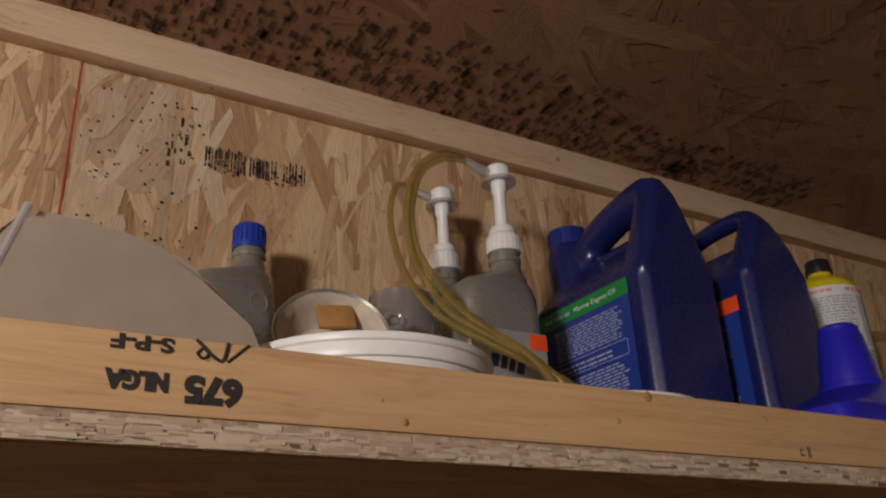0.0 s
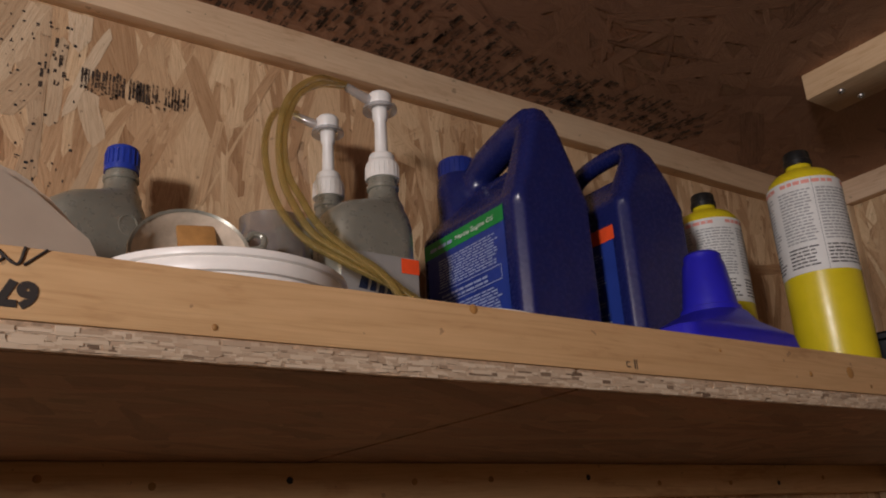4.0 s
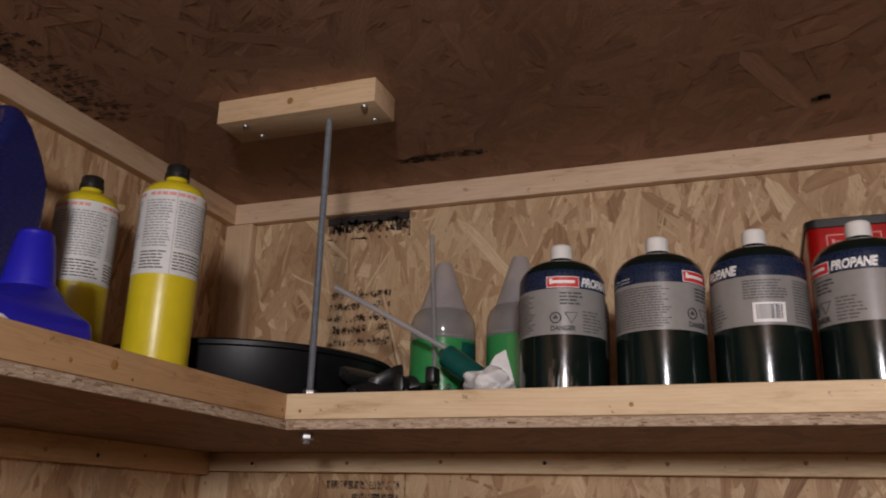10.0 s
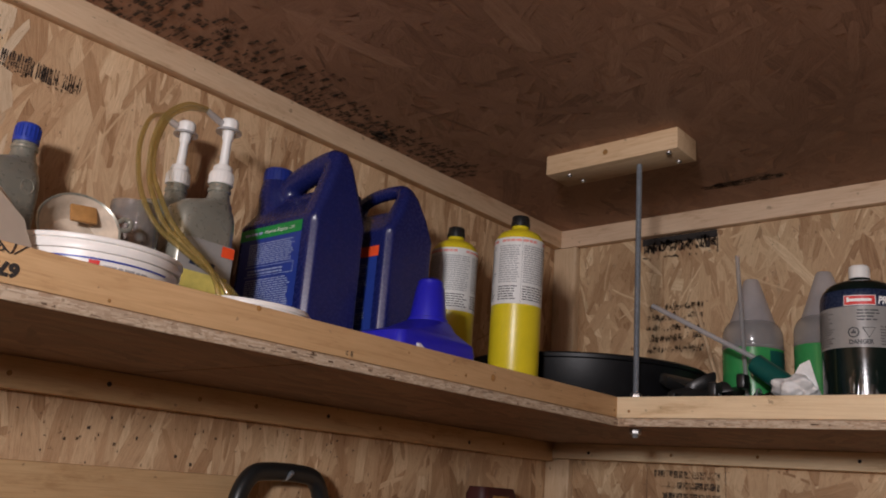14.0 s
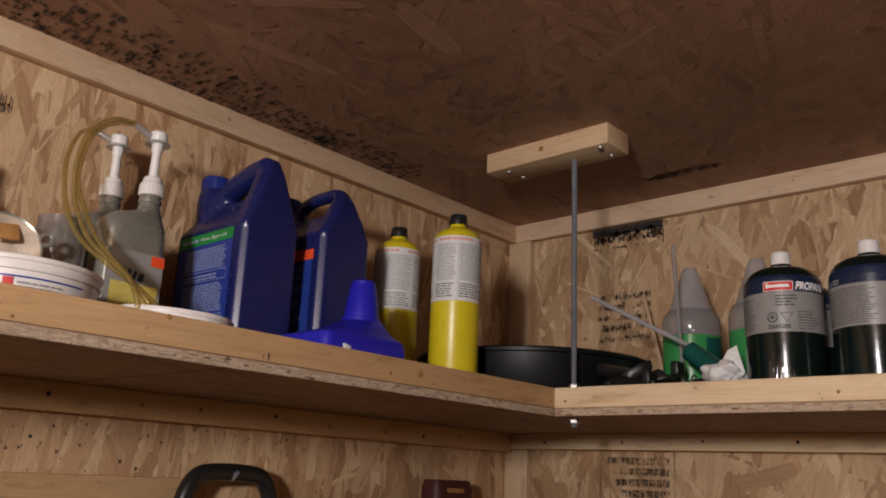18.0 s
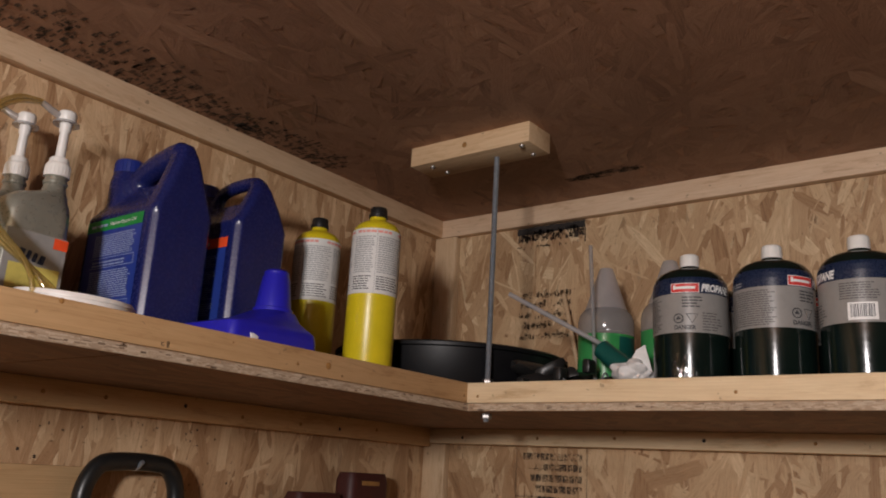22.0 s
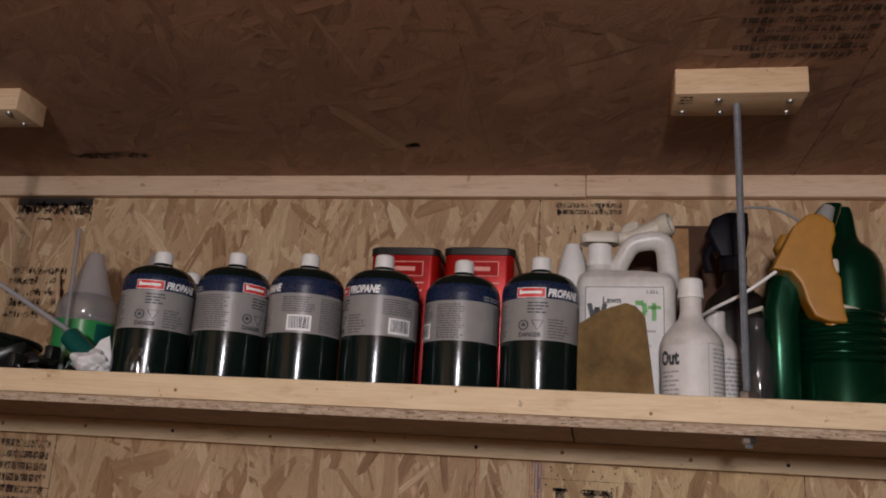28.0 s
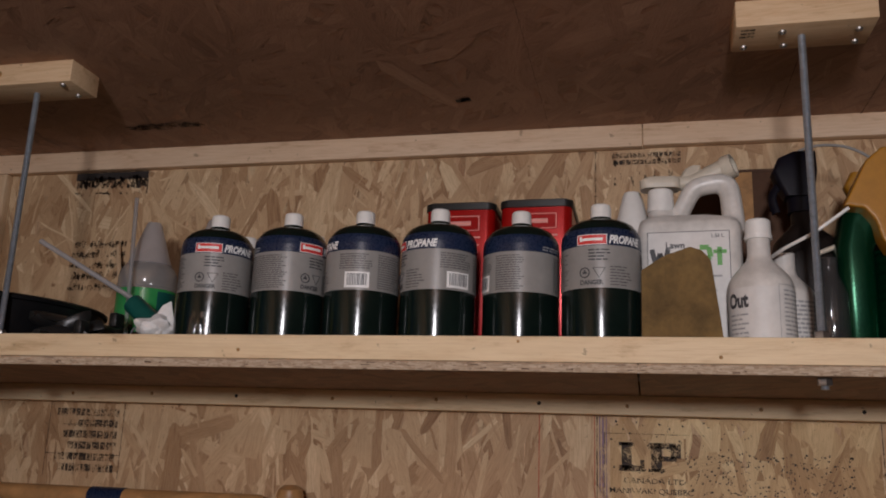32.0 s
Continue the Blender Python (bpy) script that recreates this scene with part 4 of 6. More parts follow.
def pump_head(t, nx, turn, tall):
    """Screw collar, stem, flanged button and spout of a fluid pump."""
    m = Matrix.Translation((nx, 0, 0))
    col = part("pump_collar", lathe([(0, 0.226), (0.0095, 0.226), (0.0108, 0.224), (0.0110, 0.220), (0.0128, 0.218), (0.0136, 0.216), (0.0138, 0.203), (0, 0.203)], 36, None, m), M_WHITE, t, "ribbed white screw collar")
    for i in range(22):
        a = 2 * math.pi * i / 22
        part("rib", box(nx + 0.0134 * math.cos(a) - 0.0005, 0.0134 * math.sin(a) - 0.0005, 0.2035, nx + 0.0134 * math.cos(a) + 0.0005, 0.0134 * math.sin(a) + 0.0005, 0.2150), M_WHITE, col, "", False)
    part("pump_stem", lathe([(0, 0.222), (0.0056, 0.222), (0.0050, tall - 0.026), (0.0064, tall - 0.024), (0.0068, tall - 0.014), (0, tall - 0.014)], 20, None, m), M_WHITE, t, "white stem")
    part("pump_button", lathe([(0, tall), (0.0085, tall), (0.0102, tall - 0.002), (0.0104, tall - 0.010), (0.0085, tall - 0.0135), (0, tall - 0.0135)], 28, None, m), M_WHITE, t)
    part("pump_flange", lathe([(0.0095, tall - 0.0125), (0.0145, tall - 0.0135), (0.0148, tall - 0.016), (0.0125, tall - 0.0155), (0.0095, tall - 0.0150)], 32, None, m), M_FROST, t, "clear plastic flange")
    c, s = math.cos(radians(turn)), math.sin(radians(turn))
    part("spout", tube(spline([(nx, 0, tall - 0.008), (nx + 0.012 * c, 0.012 * s, tall - 0.006), (nx + 0.030 * c, 0.030 * s, tall + 0.002)], 5), lambda q: 0.0052 - 0.0016 * q, 12), M_FROST, t, "clear spout")


pb = oil_bottle((0.625, 0.612, ZS), 0, "grey oil bottle with a white hand pump and a yellow label", False)
pump_head(pb, 0.020, 172, 0.2835)
lab = facing_south(-0.0266, 0.0, 0)
decal("label", [(-0.034, 0.040, 0.033, 0.128)], M_GREYLABEL, pb, lab, "pale silver label")
decal("label_panel", [(-0.027, 0.050, 0.029, 0.092)], M_YELLOWLABEL, pb, facing_south(-0.0269, 0, 0), "yellow label panel")
decal("label_stripe", [(-0.034, 0.040, 0.033, 0.0475)], M_REDBOX, pb, facing_south(-0.0270, 0, 0))
decal("label_foot", [(-0.034, 0.008, 0.033, 0.0395)], M_NAVY, pb, facing_south(-0.0269, 0, 0))
for u0, u1, v0 in ((-0.020, -0.013, 0.099), (-0.011, -0.006, 0.098), (-0.004, 0.001, 0.0965), (0.003, 0.0095, 0.095)):
    part("brand_shape", prism([(u0, v0), (u1, v0 - 0.0005), (u1 + 0.002, v0 + 0.009), (u0 + 0.003, v0 + 0.010)], 0.0003, lambda u, v, w: (u, -0.0271 - w, v)), M_NAVY, pb, "dark blue brand shape", False)
decal("price_sticker", [(0.0175, 0.115, 0.0335, 0.127)], M_ORANGE, pb, facing_south(-0.0272, 0, 0), "orange price sticker")
pb2 = oil_bottle((0.612, 0.682, ZS), 4, "grey oil bottle with a white hand pump, standing behind another", False)
pump_head(pb2, 0.020, 150, 0.280)
pb2.scale = (1, 1, 1.045)
decal("label", [(-0.034, 0.030, 0.033, 0.120)], M_GREYLABEL, pb2, lab)

# coiled tube of the pumps
tb = thing("pump_hose", (0, 0, 0), 0, "coiled amber vinyl hose hanging from the hand pumps", "hose")
loop1 = [(0.615, 0.616, 2.183), (0.582, 0.602, 2.172), (0.556, 0.597, 2.146), (0.546, 0.593, 2.110), (0.545, 0.586, 2.072), (0.546, 0.568, 2.043), (0.552, 0.550, 2.016), (0.562, 0.520, 1.992), (0.574, 0.490, 1.968), (0.586, 0.474, 1.946), (0.604, 0.474, 1.926), (0.625, 0.484, 1.906)]
loop2 = [(0.606, 0.694, 2.192), (0.568, 0.650, 2.162), (0.547, 0.622, 2.120), (0.540, 0.600, 2.078), (0.539, 0.576, 2.042), (0.547, 0.552, 2.012), (0.562, 0.522, 1.988), (0.577, 0.492, 1.966), (0.596, 0.477, 1.947), (0.618, 0.478, 1.928), (0.638, 0.490, 1.906)]
loop3 = [(0.590, 0.494, 1.906), (0.578, 0.474, 1.926), (0.573, 0.476, 1.952), (0.570, 0.494, 1.974), (0.563, 0.524, 1.998), (0.557, 0.552, 2.024), (0.554, 0.572, 2.050), (0.550, 0.588, 2.078), (0.551, 0.595, 2.112), (0.563, 0.600, 2.148), (0.584, 0.604, 2.168), (0.612, 0.614, 2.180)]
for pts in (loop1, loop2, loop3):
    part("hose_turn", tube(spline(pts, 8), 0.0028, 14), M_TUBE, tb)


# ---- tub, lid and the clutter in it ----
tub = thing("food_tub", (0.486, 0.545, ZS), -20, "white plastic food tub with a printed side, filled with oddments", "tub")
part("shell", lathe([(0, 0.0), (0.064, 0.0), (0.066, 0.003), (0.0740, 0.055), (0.0742, 0.0585), (0.0765, 0.0590), (0.0770, 0.0605), (0.0768, 0.0655), (0.0760, 0.0665), (0.0778, 0.0675), (0.0782, 0.0690), (0.0778, 0.0712), (0.0762, 0.0720), (0.0745, 0.0712), (0.0725, 0.058), (0.063, 0.006), (0, 0.006)], 64), M_WHITE, tub)
cone = lambda u, v: ((0.0663 + (v - 0.003) * 0.1545 + 0.0005) * math.cos(radians(262) + u / 0.07), (0.0663 + (v - 0.003) * 0.1545 + 0.0005) * math.sin(radians(262) + u / 0.07), v)
decal("printed_stripe", [(-0.10, 0.0520, 0.07, 0.0534)], M_CAPBLUE, tub, cone, "", 0.004)
decal("printed_lines", lines_of_print(-0.040, 0.044, -0.002, 0.0505, 1, 0.6, 0.007, 0.1, random.Random(7)), M_FINEPRINT, tub, cone, "", 0.003)
decal("printed_lines", lines_of_print(0.011, 0.043, 0.050, 0.0505, 2, 0.5, 0.006, 0.1, random.Random(8)), M_GREYPRINT, tub, cone, "", 0.003)
decal("printed_square", [(0.000, 0.0425, 0.008, 0.0515)], M_REDBOX, tub, cone, "", 0.003)

dish = thing("plastic_dish", (0.474, 0.566, ZS + 0.0925), 0, "worn cream plastic dish with a hanging tab, tilted in the tub", "dish")
dm = Matrix.Rotation(radians(68), 4, "X") @ Matrix.Rotation(radians(-10), 4, "Y") @ Matrix.Diagonal((1.02, 1.02, 1.0, 1))
part("bowl", lathe([(0, -0.012), (0.022, -0.011), (0.031, 0.0), (0.0345, 0.010), (0.036, 0.011), (0.0365, 0.0095), (0.0330, -0.002), (0.024, -0.0135), (0, -0.0145)], 44, None, dm), M_WORNTAN, dish)
part("rim", lathe([(0.0345, 0.0105), (0.0362, 0.0118), (0.0370, 0.0100), (0.0362, 0.0090)], 44, None, dm), M_GREYBOTTLE, dish, "worn grey rim")
part("tab", tube(spline([dm @ Vector(q) for q in ((0.034, 0.012, 0.010), (0.040, 0.017, 0.011), (0.046, 0.014, 0.011), (0.044, 0.006, 0.011), (0.035, 0.004, 0.010))], 5), 0.0022, 8), M_GREYBOTTLE, dish)
block = part("sticker", box(-0.006, 0.011, 0.001, 0.018, 0.0290, 0.005, 0.0015), M_BROWNTAPE, dish, "brown paper sticker")
block.matrix_basis = dm

jar = thing("clear_jar", (0.546, 0.606, ZS), 0, "small empty clear plastic jar behind the tub", "jar")
part("wall", lathe([(0, 0), (0.026, 0), (0.028, 0.004), (0.028, 0.122), (0.0265, 0.132), (0.0235, 0.138), (0.0235, 0.148), (0.0220, 0.148), (0.0220, 0.137), (0.0262, 0.121), (0.0262, 0.005), (0, 0.004)], 40), M_JAR, jar, "clear glossy wall")

lid = thing("tub_lid", (0.628, 0.496, ZS + 0.041), 0, "white plastic tub lid lying on the coiled hose", "lid")
lm = Matrix.Rotation(radians(4.0), 4, "X") @ Matrix.Diagonal((0.88, 0.88, 1, 1))
part("disc", lathe([(0, 0.005), (0.058, 0.005), (0.060, 0.009), (0.0635, 0.009), (0.066, 0.006), (0.066, 0.0), (0.0645, 0.0), (0.0640, 0.005), (0.060, 0.0035), (0, 0.003)], 60, None, lm), M_WHITE, lid)
part("lid_bead", lathe([(0.0655, 0.0035), (0.0672, 0.004), (0.0672, 0.0055), (0.0655, 0.006)], 60, None, lm), M_WHITE, lid)


# ---- the two blue oil jugs ----
def oil_jug(loc, rz, tip, label, flat_handle=False):
    t = thing("oil_jug", loc, rz, label, "jug", "blue oil jugs")
    w, th = 0.075, 0.0435
    top = 0.206 if flat_handle else 0.192
    bm = loft([(0, 0, th - 0.005, w - 0.005, 0.009, 0.0), (0, 0, th, w, 0.0082, 0.005), (0, 0, th, w, 0.0082, top - 0.003), (0, 0, th * 0.97, w * 0.99, 0.0082, top), (0, 0.002, th * 0.72, w * 0.96, 0.010, top + 0.014), (0, 0.004, th * 0.40, w * 0.92, 0.012, top + 0.030)], 1)
    if flat_handle:
        loft([(0, -w + 0.016, th * 0.97, 0.016, 0.008, top - 0.004), (0, -w + 0.014, th * 0.62, 0.014, 0.009, top + 0.026), (0, -w + 0.016, th * 0.34, 0.011, 0.009, tip - 0.022), (0, -w + 0.022, th * 0.22, 0.009, 0.008, tip - 0.009)], 6, bm)
        tube(spline([(0, -w + 0.014, tip - 0.026), (0, -w + 0.024, tip - 0.012), (0, -w + 0.050, tip - 0.0090), (0, -w + 0.080, tip - 0.011), (0, -w + 0.100, tip - 0.019), (0, -w + 0.107, tip - 0.040), (0, -w + 0.108, tip - 0.062)], 6), 0.0092, 14, bm)
    else:
        loft([(0, -w + 0.016, th * 0.985, 0.016, 0.008, top - 0.004), (0, -w + 0.015, th * 0.66, 0.015, 0.010, top + 0.036), (0, -w + 0.017, th * 0.38, 0.014, 0.010, tip - 0.022), (0, -w + 0.020, th * 0.24, 0.010, 0.009, tip - 0.004)], 6, bm)
        loft([(0, -0.012, th * 0.50, 0.050, 0.010, top + 0.012), (0, -0.012, th * 0.34, 0.044, 0.010, top + 0.034), (0, -0.010, th * 0.22, 0.036, 0.008, top + 0.043)], 4, bm)
        tube(spline([(0, -w + 0.020, tip - 0.014), (0, -w + 0.045, tip - 0.016), (0, -w + 0.080, tip - 0.024), (0, -w + 0.102, tip - 0.034), (0, -w + 0.112, tip - 0.056)], 6), 0.0160, 14, bm)
    loft([(-0.002, w - 0.026, 0.028, 0.025, 0.0245, top + 0.016), (-0.005, w - 0.021, 0.0235, 0.0225, 0.0224, 0.246), (-0.005, w - 0.019, 0.0195, 0.0195, 0.0194, 0.262)], 6, bm)
    remeshed(part("body", bm, M_JUG, t), 0.0022, 5)
    m = Matrix.Translation((-0.005, w - 0.019, 0))
    cap = part("cap", lathe([(0, 0.279), (0.0165, 0.279), (0.0188, 0.2775), (0.0192, 0.275), (0.0195, 0.257), (0.0, 0.257)], 40, None, m), M_JUGCAP, t, "ribbed blue cap")
    for i in range(24):
        a = 2 * math.pi * i / 24
        part("rib", box(-0.005 + 0.0193 * math.cos(a) - 0.0004, w - 0.019 + 0.0193 * math.sin(a) - 0.0004, 0.262, -0.005 + 0.0193 * math.cos(a) + 0.0004, w - 0.019 + 0.0193 * math.sin(a) + 0.0004, 0.2745), M_JUGCAP, cap, "", False)
    return t, w, th


jug, w, th = oil_jug((0.7805, 0.628, ZS), 0, 0.286, "dark blue plastic oil jug with a green label band")
west = lambda d, dy=0.0: (lambda u, v: (-th - d, dy - u, v))
decal("label", [(-0.060, 0.030, 0.056, 0.180)], M_JUG_LABEL, jug, west(0.0006), "blue printed label")
decal("label_band", [(-0.064, 0.170, 0.056, 0.1845)], M_GREENBAND, jug, west(0.0009), "green band")
lettering("Marine Engine Oil", 0.0064, M_WHITEPRINT, jug, lambda u, v: (-th - 0.0012, -0.014 - u, 0.177 + v), "label_print", 0.15, False, 0.0, 0.056)
decal("label_word_bars", lines_of_print(-0.054, 0.1752, -0.018, 0.1785, 1, 1.0, 0.010, 0.05, random.Random(10)), M_PRINT_W, jug, west(0.0012))
decal("label_print", lines_of_print(-0.042, 0.137, 0.046, 0.165, 11, 0.5, 0.007, 0.08, random.Random(1)), M_PRINT_W, jug, west(0.0009), "pale print")
decal("label_print", lines_of_print(-0.042, 0.083, 0.046, 0.119, 13, 0.5, 0.007, 0.08, random.Random(2)), M_PRINT_W, jug, west(0.0009), "pale print")
for u0, v0, u1, v1, n, sd in ((-0.040, 0.124, 0.030, 0.132, 2, 4), (-0.04, 0.066, 0.044, 0.076, 3, 6), (-0.04, 0.034, 0.044, 0.060, 9, 9)):
    decal("label_print", lines_of_print(u0, v0, u1, v1, n, 0.5, 0.007, 0.1, random.Random(sd)), M_PRINT_W, jug, west(0.0009), "pale print")
decal("label_frame", [(-0.045, 0.1215, 0.048, 0.1222), (-0.045, 0.1338, 0.048, 0.1345), (0.0475, 0.1215, 0.0482, 0.1345), (-0.045, 0.0635, 0.048, 0.0642), (-0.045, 0.0785, 0.048, 0.0792), (0.0475, 0.0635, 0.0482, 0.0792)], M_PRINT_W, jug, west(0.0009))

jug, w, th = oil_jug((0.896, 0.620, ZS), 0, 0.279, "dark blue plastic oil jug with an orange label band", True)
decal("label", [(-0.060, 0.030, 0.058, 0.180)], M_JUG_LABEL, jug, west(0.0006), "blue printed label")
decal("label_band", [(-0.064, 0.168, 0.060, 0.1815)], M_ORANGE, jug, west(0.0009), "orange band")
decal("band_print", [(0.020, 0.172, 0.024, 0.177), (-0.01, 0.172, 0.014, 0.1765)], M_WHITEPRINT, jug, west(0.0012))
for k in range(6):
    decal("label_print", lines_of_print(-0.045, 0.038 + 0.021 * k, 0.046, 0.055 + 0.021 * k, 6, 0.5, 0.006, 0.15, random.Random(12 + k)), M_PRINT_W, jug, west(0.0009), "pale print")


# ---- black bottle peeping out behind the second jug ----
bb = thing("black_bottle", (0.975, 0.688, ZS), 0, "slim black bottle with a black screw cap behind the jugs", "bottle")
part("body", lathe([(0, 0), (0.026, 0), (0.028, 0.003), (0.028, 0.17), (0.024, 0.195), (0.013, 0.208), (0.013, 0.222), (0, 0.222)], 32), M_BLACK, bb)
part("cap", lathe([(0, 0.252), (0.0125, 0.252), (0.015, 0.249), (0.0155, 0.222), (0, 0.222)], 28), M_BLACK, bb)


# ---- yellow gas cylinders ----
def yellow_cylinder(loc, rz, label):
    t = thing("gas_cylinder", loc, rz, label, "gas cylinder", "yellow gas cylinders")
    r = 0.0346
    part("shell", lathe([(0, 0.004), (0.024, 0.003), (0.031, 0.0), (r - 0.002, 0.001), (r, 0.006), (r, 0.226), (r * 0.985, 0.232), (r * 0.92, 0.238), (r * 0.78, 0.244), (r * 0.55, 0.248), (0.0135, 0.250), (0.0120, 0.253), (0.0120, 0.258), (0, 0.258)], 64), M_YELLOW, t, "", True, 50)
    part("cap", lathe([(0, 0.271), (0.0112, 0.271), (0.0124, 0.2695), (0.0127, 0.262), (0.0136, 0.261), (0.0136, 0.2555), (0.0, 0.2555)], 32), M_BLACK, t, "black plastic valve cap")
    lay = round_cyl(r, 225, 0.0003)
    decal("label", [(-0.100, 0.1385, 0.100, 0.2320)], M_PAPER, t, lay, "white printed label", 0.004)
    lay2 = round_cyl(r, 225, 0.0006)
    for k, u0 in enumerate((-0.088, -0.034, 0.002, 0.046)):
        u1 = (-0.040, -0.003, 0.042, 0.09)[k]
        decal("label_print", lines_of_print(u0, 0.168, u1, 0.222, 17, 0.5, 0.005, 0.12, random.Random(30 + k)), M_GREYPRINT, t, lay2, "", 0.003)
        decal("label_print", lines_of_print(u0, 0.144, u1, 0.165, 6, 0.45, 0.005, 0.25, random.Random(35 + k)), M_FINEPRINT, t, lay2, "", 0.003)
    for u0 in (-0.088, -0.030, 0.034):
        decal("label_heading", lines_of_print(u0, 0.2255, u0 + 0.052, 0.2300, 1, 0.8, 0.006, 0.05, random.Random(39)), M_PINKPRINT, t, lay2, "", 0.003)
    decal("label_edge", [(-0.0005, 0.1385, 0.0, 0.232)], M_GREYPRINT, t, lay2)
    return t


yellow_cylinder((1.064, 0.499, ZS), 0, "yellow gas cylinder with a white printed label and black cap")
yellow_cylinder((1.062, 0.617, ZS), -32, "yellow gas cylinder with a white label standing behind another")

# ---- bright blue funnel, mouth down ----
fu = thing("funnel", (0.855, 0.484, ZS), 0, "bright blue square plastic funnel standing mouth down", "funnel")
bm = loft([(-0.014, 0.008, 0.066, 0.060, 0.012, 0.0), (-0.014, 0.008, 0.066, 0.060, 0.012, 0.042), (-0.013, 0.008, 0.0640, 0.058, 0.012, 0.053), (0.000, 0.009, 0.050, 0.048, 0.016, 0.061), (0.016, 0.010, 0.037, 0.035, 0.020, 0.070), (0.028, 0.011, 0.0275, 0.0265, 0.024, 0.082)], 6)
part("hopper", bm, M_FUNNEL, fu, "", True, 50)
part("spout", lathe([(0.0255, 0.080), (0.0245, 0.087), (0.0225, 0.0878), (0.0172, 0.126), (0.0155, 0.1285), (0.0155, 0.133), (0.0130, 0.1355), (0.011, 0.1355), (0.011, 0.12), (0, 0.12)], 36, None, Matrix.Translation((0.028, 0.011, 0))), M_FUNNEL, fu)
part("paint_chip", loft([(-0.050, -0.0525, 0.004, 0.001, 0.0008, 0.034), (-0.048, -0.0522, 0.006, 0.001, 0.0008, 0.038), (-0.052, -0.0520, 0.003, 0.001, 0.0008, 0.041)], 3), M_TISSUE, fu, "white paint flake")


# ---- black drain pan in the corner, with a strap and clips ----
pan = thing("drain_pan", (1.311, 0.540, ZS), 0, "round black plastic drain pan standing in the corner", "pan")
part("shell", lathe([(0, 0.0), (0.165, 0.0), (0.170, 0.003), (0.178, 0.012), (0.186, 0.082), (0.190, 0.0835), (0.1905, 0.088), (0.187, 0.0905), (0.183, 0.089), (0.174, 0.014), (0.166, 0.006), (0, 0.006)], 96), M_PAN, pan)
for k, a in enumerate((206, 214, 236)):
    ca, sa = math.cos(radians(a)), math.sin(radians(a))
    part("clip", box(-0.006, -0.004, 0.006, 0.006, 0.004, 0.030, 0.0015), M_STEEL if k < 2 else M_BLACK, pan, "bright metal clip" if k < 2 else "").matrix_basis = Matrix.Translation((0.186 * ca, 0.186 * sa, 0)) @ Matrix.Rotation(radians(a + 90), 4, "Z")
strap = thing("strap_bundle", (1.285, 0.315, ZS), 0, "tangled black webbing straps with plastic buckles", "strap")
rs = random.Random(17)
for k in range(7):
    pts = [(rs.uniform(-0.075, 0.055), rs.uniform(-0.04, 0.05), rs.uniform(0.008, 0.082 - 0.012 * abs(i - 2))) for i in range(5)]
    part("strap", tube(spline(pts, 5), 0.0085, 8, None, 0.25), M_BLACK, strap)
for bx, by, bz in ((0.03, -0.055, 0.042), (-0.06, -0.03, 0.045), (-0.015, -0.05, 0.062), (-0.075, 0.02, 0.03)):
    part("buckle", box(bx - 0.011, by - 0.006, bz - 0.010, bx + 0.011, by + 0.006, bz + 0.010, 0.003), M_BLACK, strap, "black plastic buckle")
part("buckle_ring", tube(spline([(0.02 + 0.010 * math.cos(a), -0.058, 0.045 + 0.012 * math.sin(a)) for a in [i * math.pi / 4 for i in range(9)]], 3), 0.0014, 6), M_STEEL, strap)

# ======== the shelf along the end wall ========
# ---- green fluid bottles ----
def fluid_bottle(loc, rz, label):
    t = thing("fluid_bottle", loc, rz, label, "bottle", "green fluid bottles")
    r = 0.043
    part("body", lathe([(0, 0.1225), (r - 0.001, 0.1225), (r, 0.124), (r, 0.142), (r * 0.97, 0.150), (r * 0.90, 0.157), (r * 0.80, 0.162), (0.030, 0.165), (0, 0.165)], 44), M_FROST, t, "cloudy clear plastic")
    part("fluid", lathe([(0, 0.0), (r - 0.006, 0.0), (r, 0.006), (r, 0.122), (0, 0.122)], 44), M_GREENFILL, t, "green fluid")
    part("cone_cap", lathe([(0.031, 0.161), (0.0325, 0.164), (0.030, 0.170), (0.0115, 0.2270), (0.0095, 0.2305), (0.0, 0.2305)], 36), M_MILKY, t, "milky cone-shaped cap")
    part("collar", lathe([(r + 0.0002, 0.1235), (r + 0.0008, 0.125), (r + 0.0002, 0.1265)], 44), M_FROST, t)
    decal("label", [(0.014, 0.045, 0.052, 0.118)], M_TEAL, t, round_cyl(r, 215, 0.0006), "dark blue-green label", 0.004)
    return t


fluid_bottle((1.375, 0.292, ZS), 0, "cloudy plastic bottle of green fluid with a cone cap")
fluid_bottle((1.372, 0.186, ZS), 35, "cloudy plastic bottle of green fluid half hidden by a gas cylinder")

st = thing("plastic_straw", (0, 0, 0), 0, "long thin white plastic tube leaning over a teal squeeze bottle", "tube")
part("tube", tube([(1.253, 0.392, 2.070), (1.280, 0.235, 1.982)], 0.0035, 10), M_MILKY, st)
sq = thing("squeeze_bottle", (1.276, 0.218, ZS), 0, "small teal plastic squeeze bottle lying on oddments", "bottle")
part("body", tube([(0.008, 0.034, 0.088), (0.002, 0.006, 0.068), (-0.004, -0.020, 0.050)], 0.014, 18), M_TEAL, sq)
part("shoulder", tube([(0.008, 0.034, 0.088), (0.0095, 0.042, 0.0935)], lambda q: 0.014 - 0.009 * q, 18), M_TEAL, sq)
part("foot", box(-0.030, 0.030, 0.0, 0.006, 0.058, 0.034, 0.004), M_TEAL, sq)
part("rest", box(-0.022, -0.030, 0.0, 0.022, 0.016, 0.046, 0.006), M_DARKBOTTLE, sq)
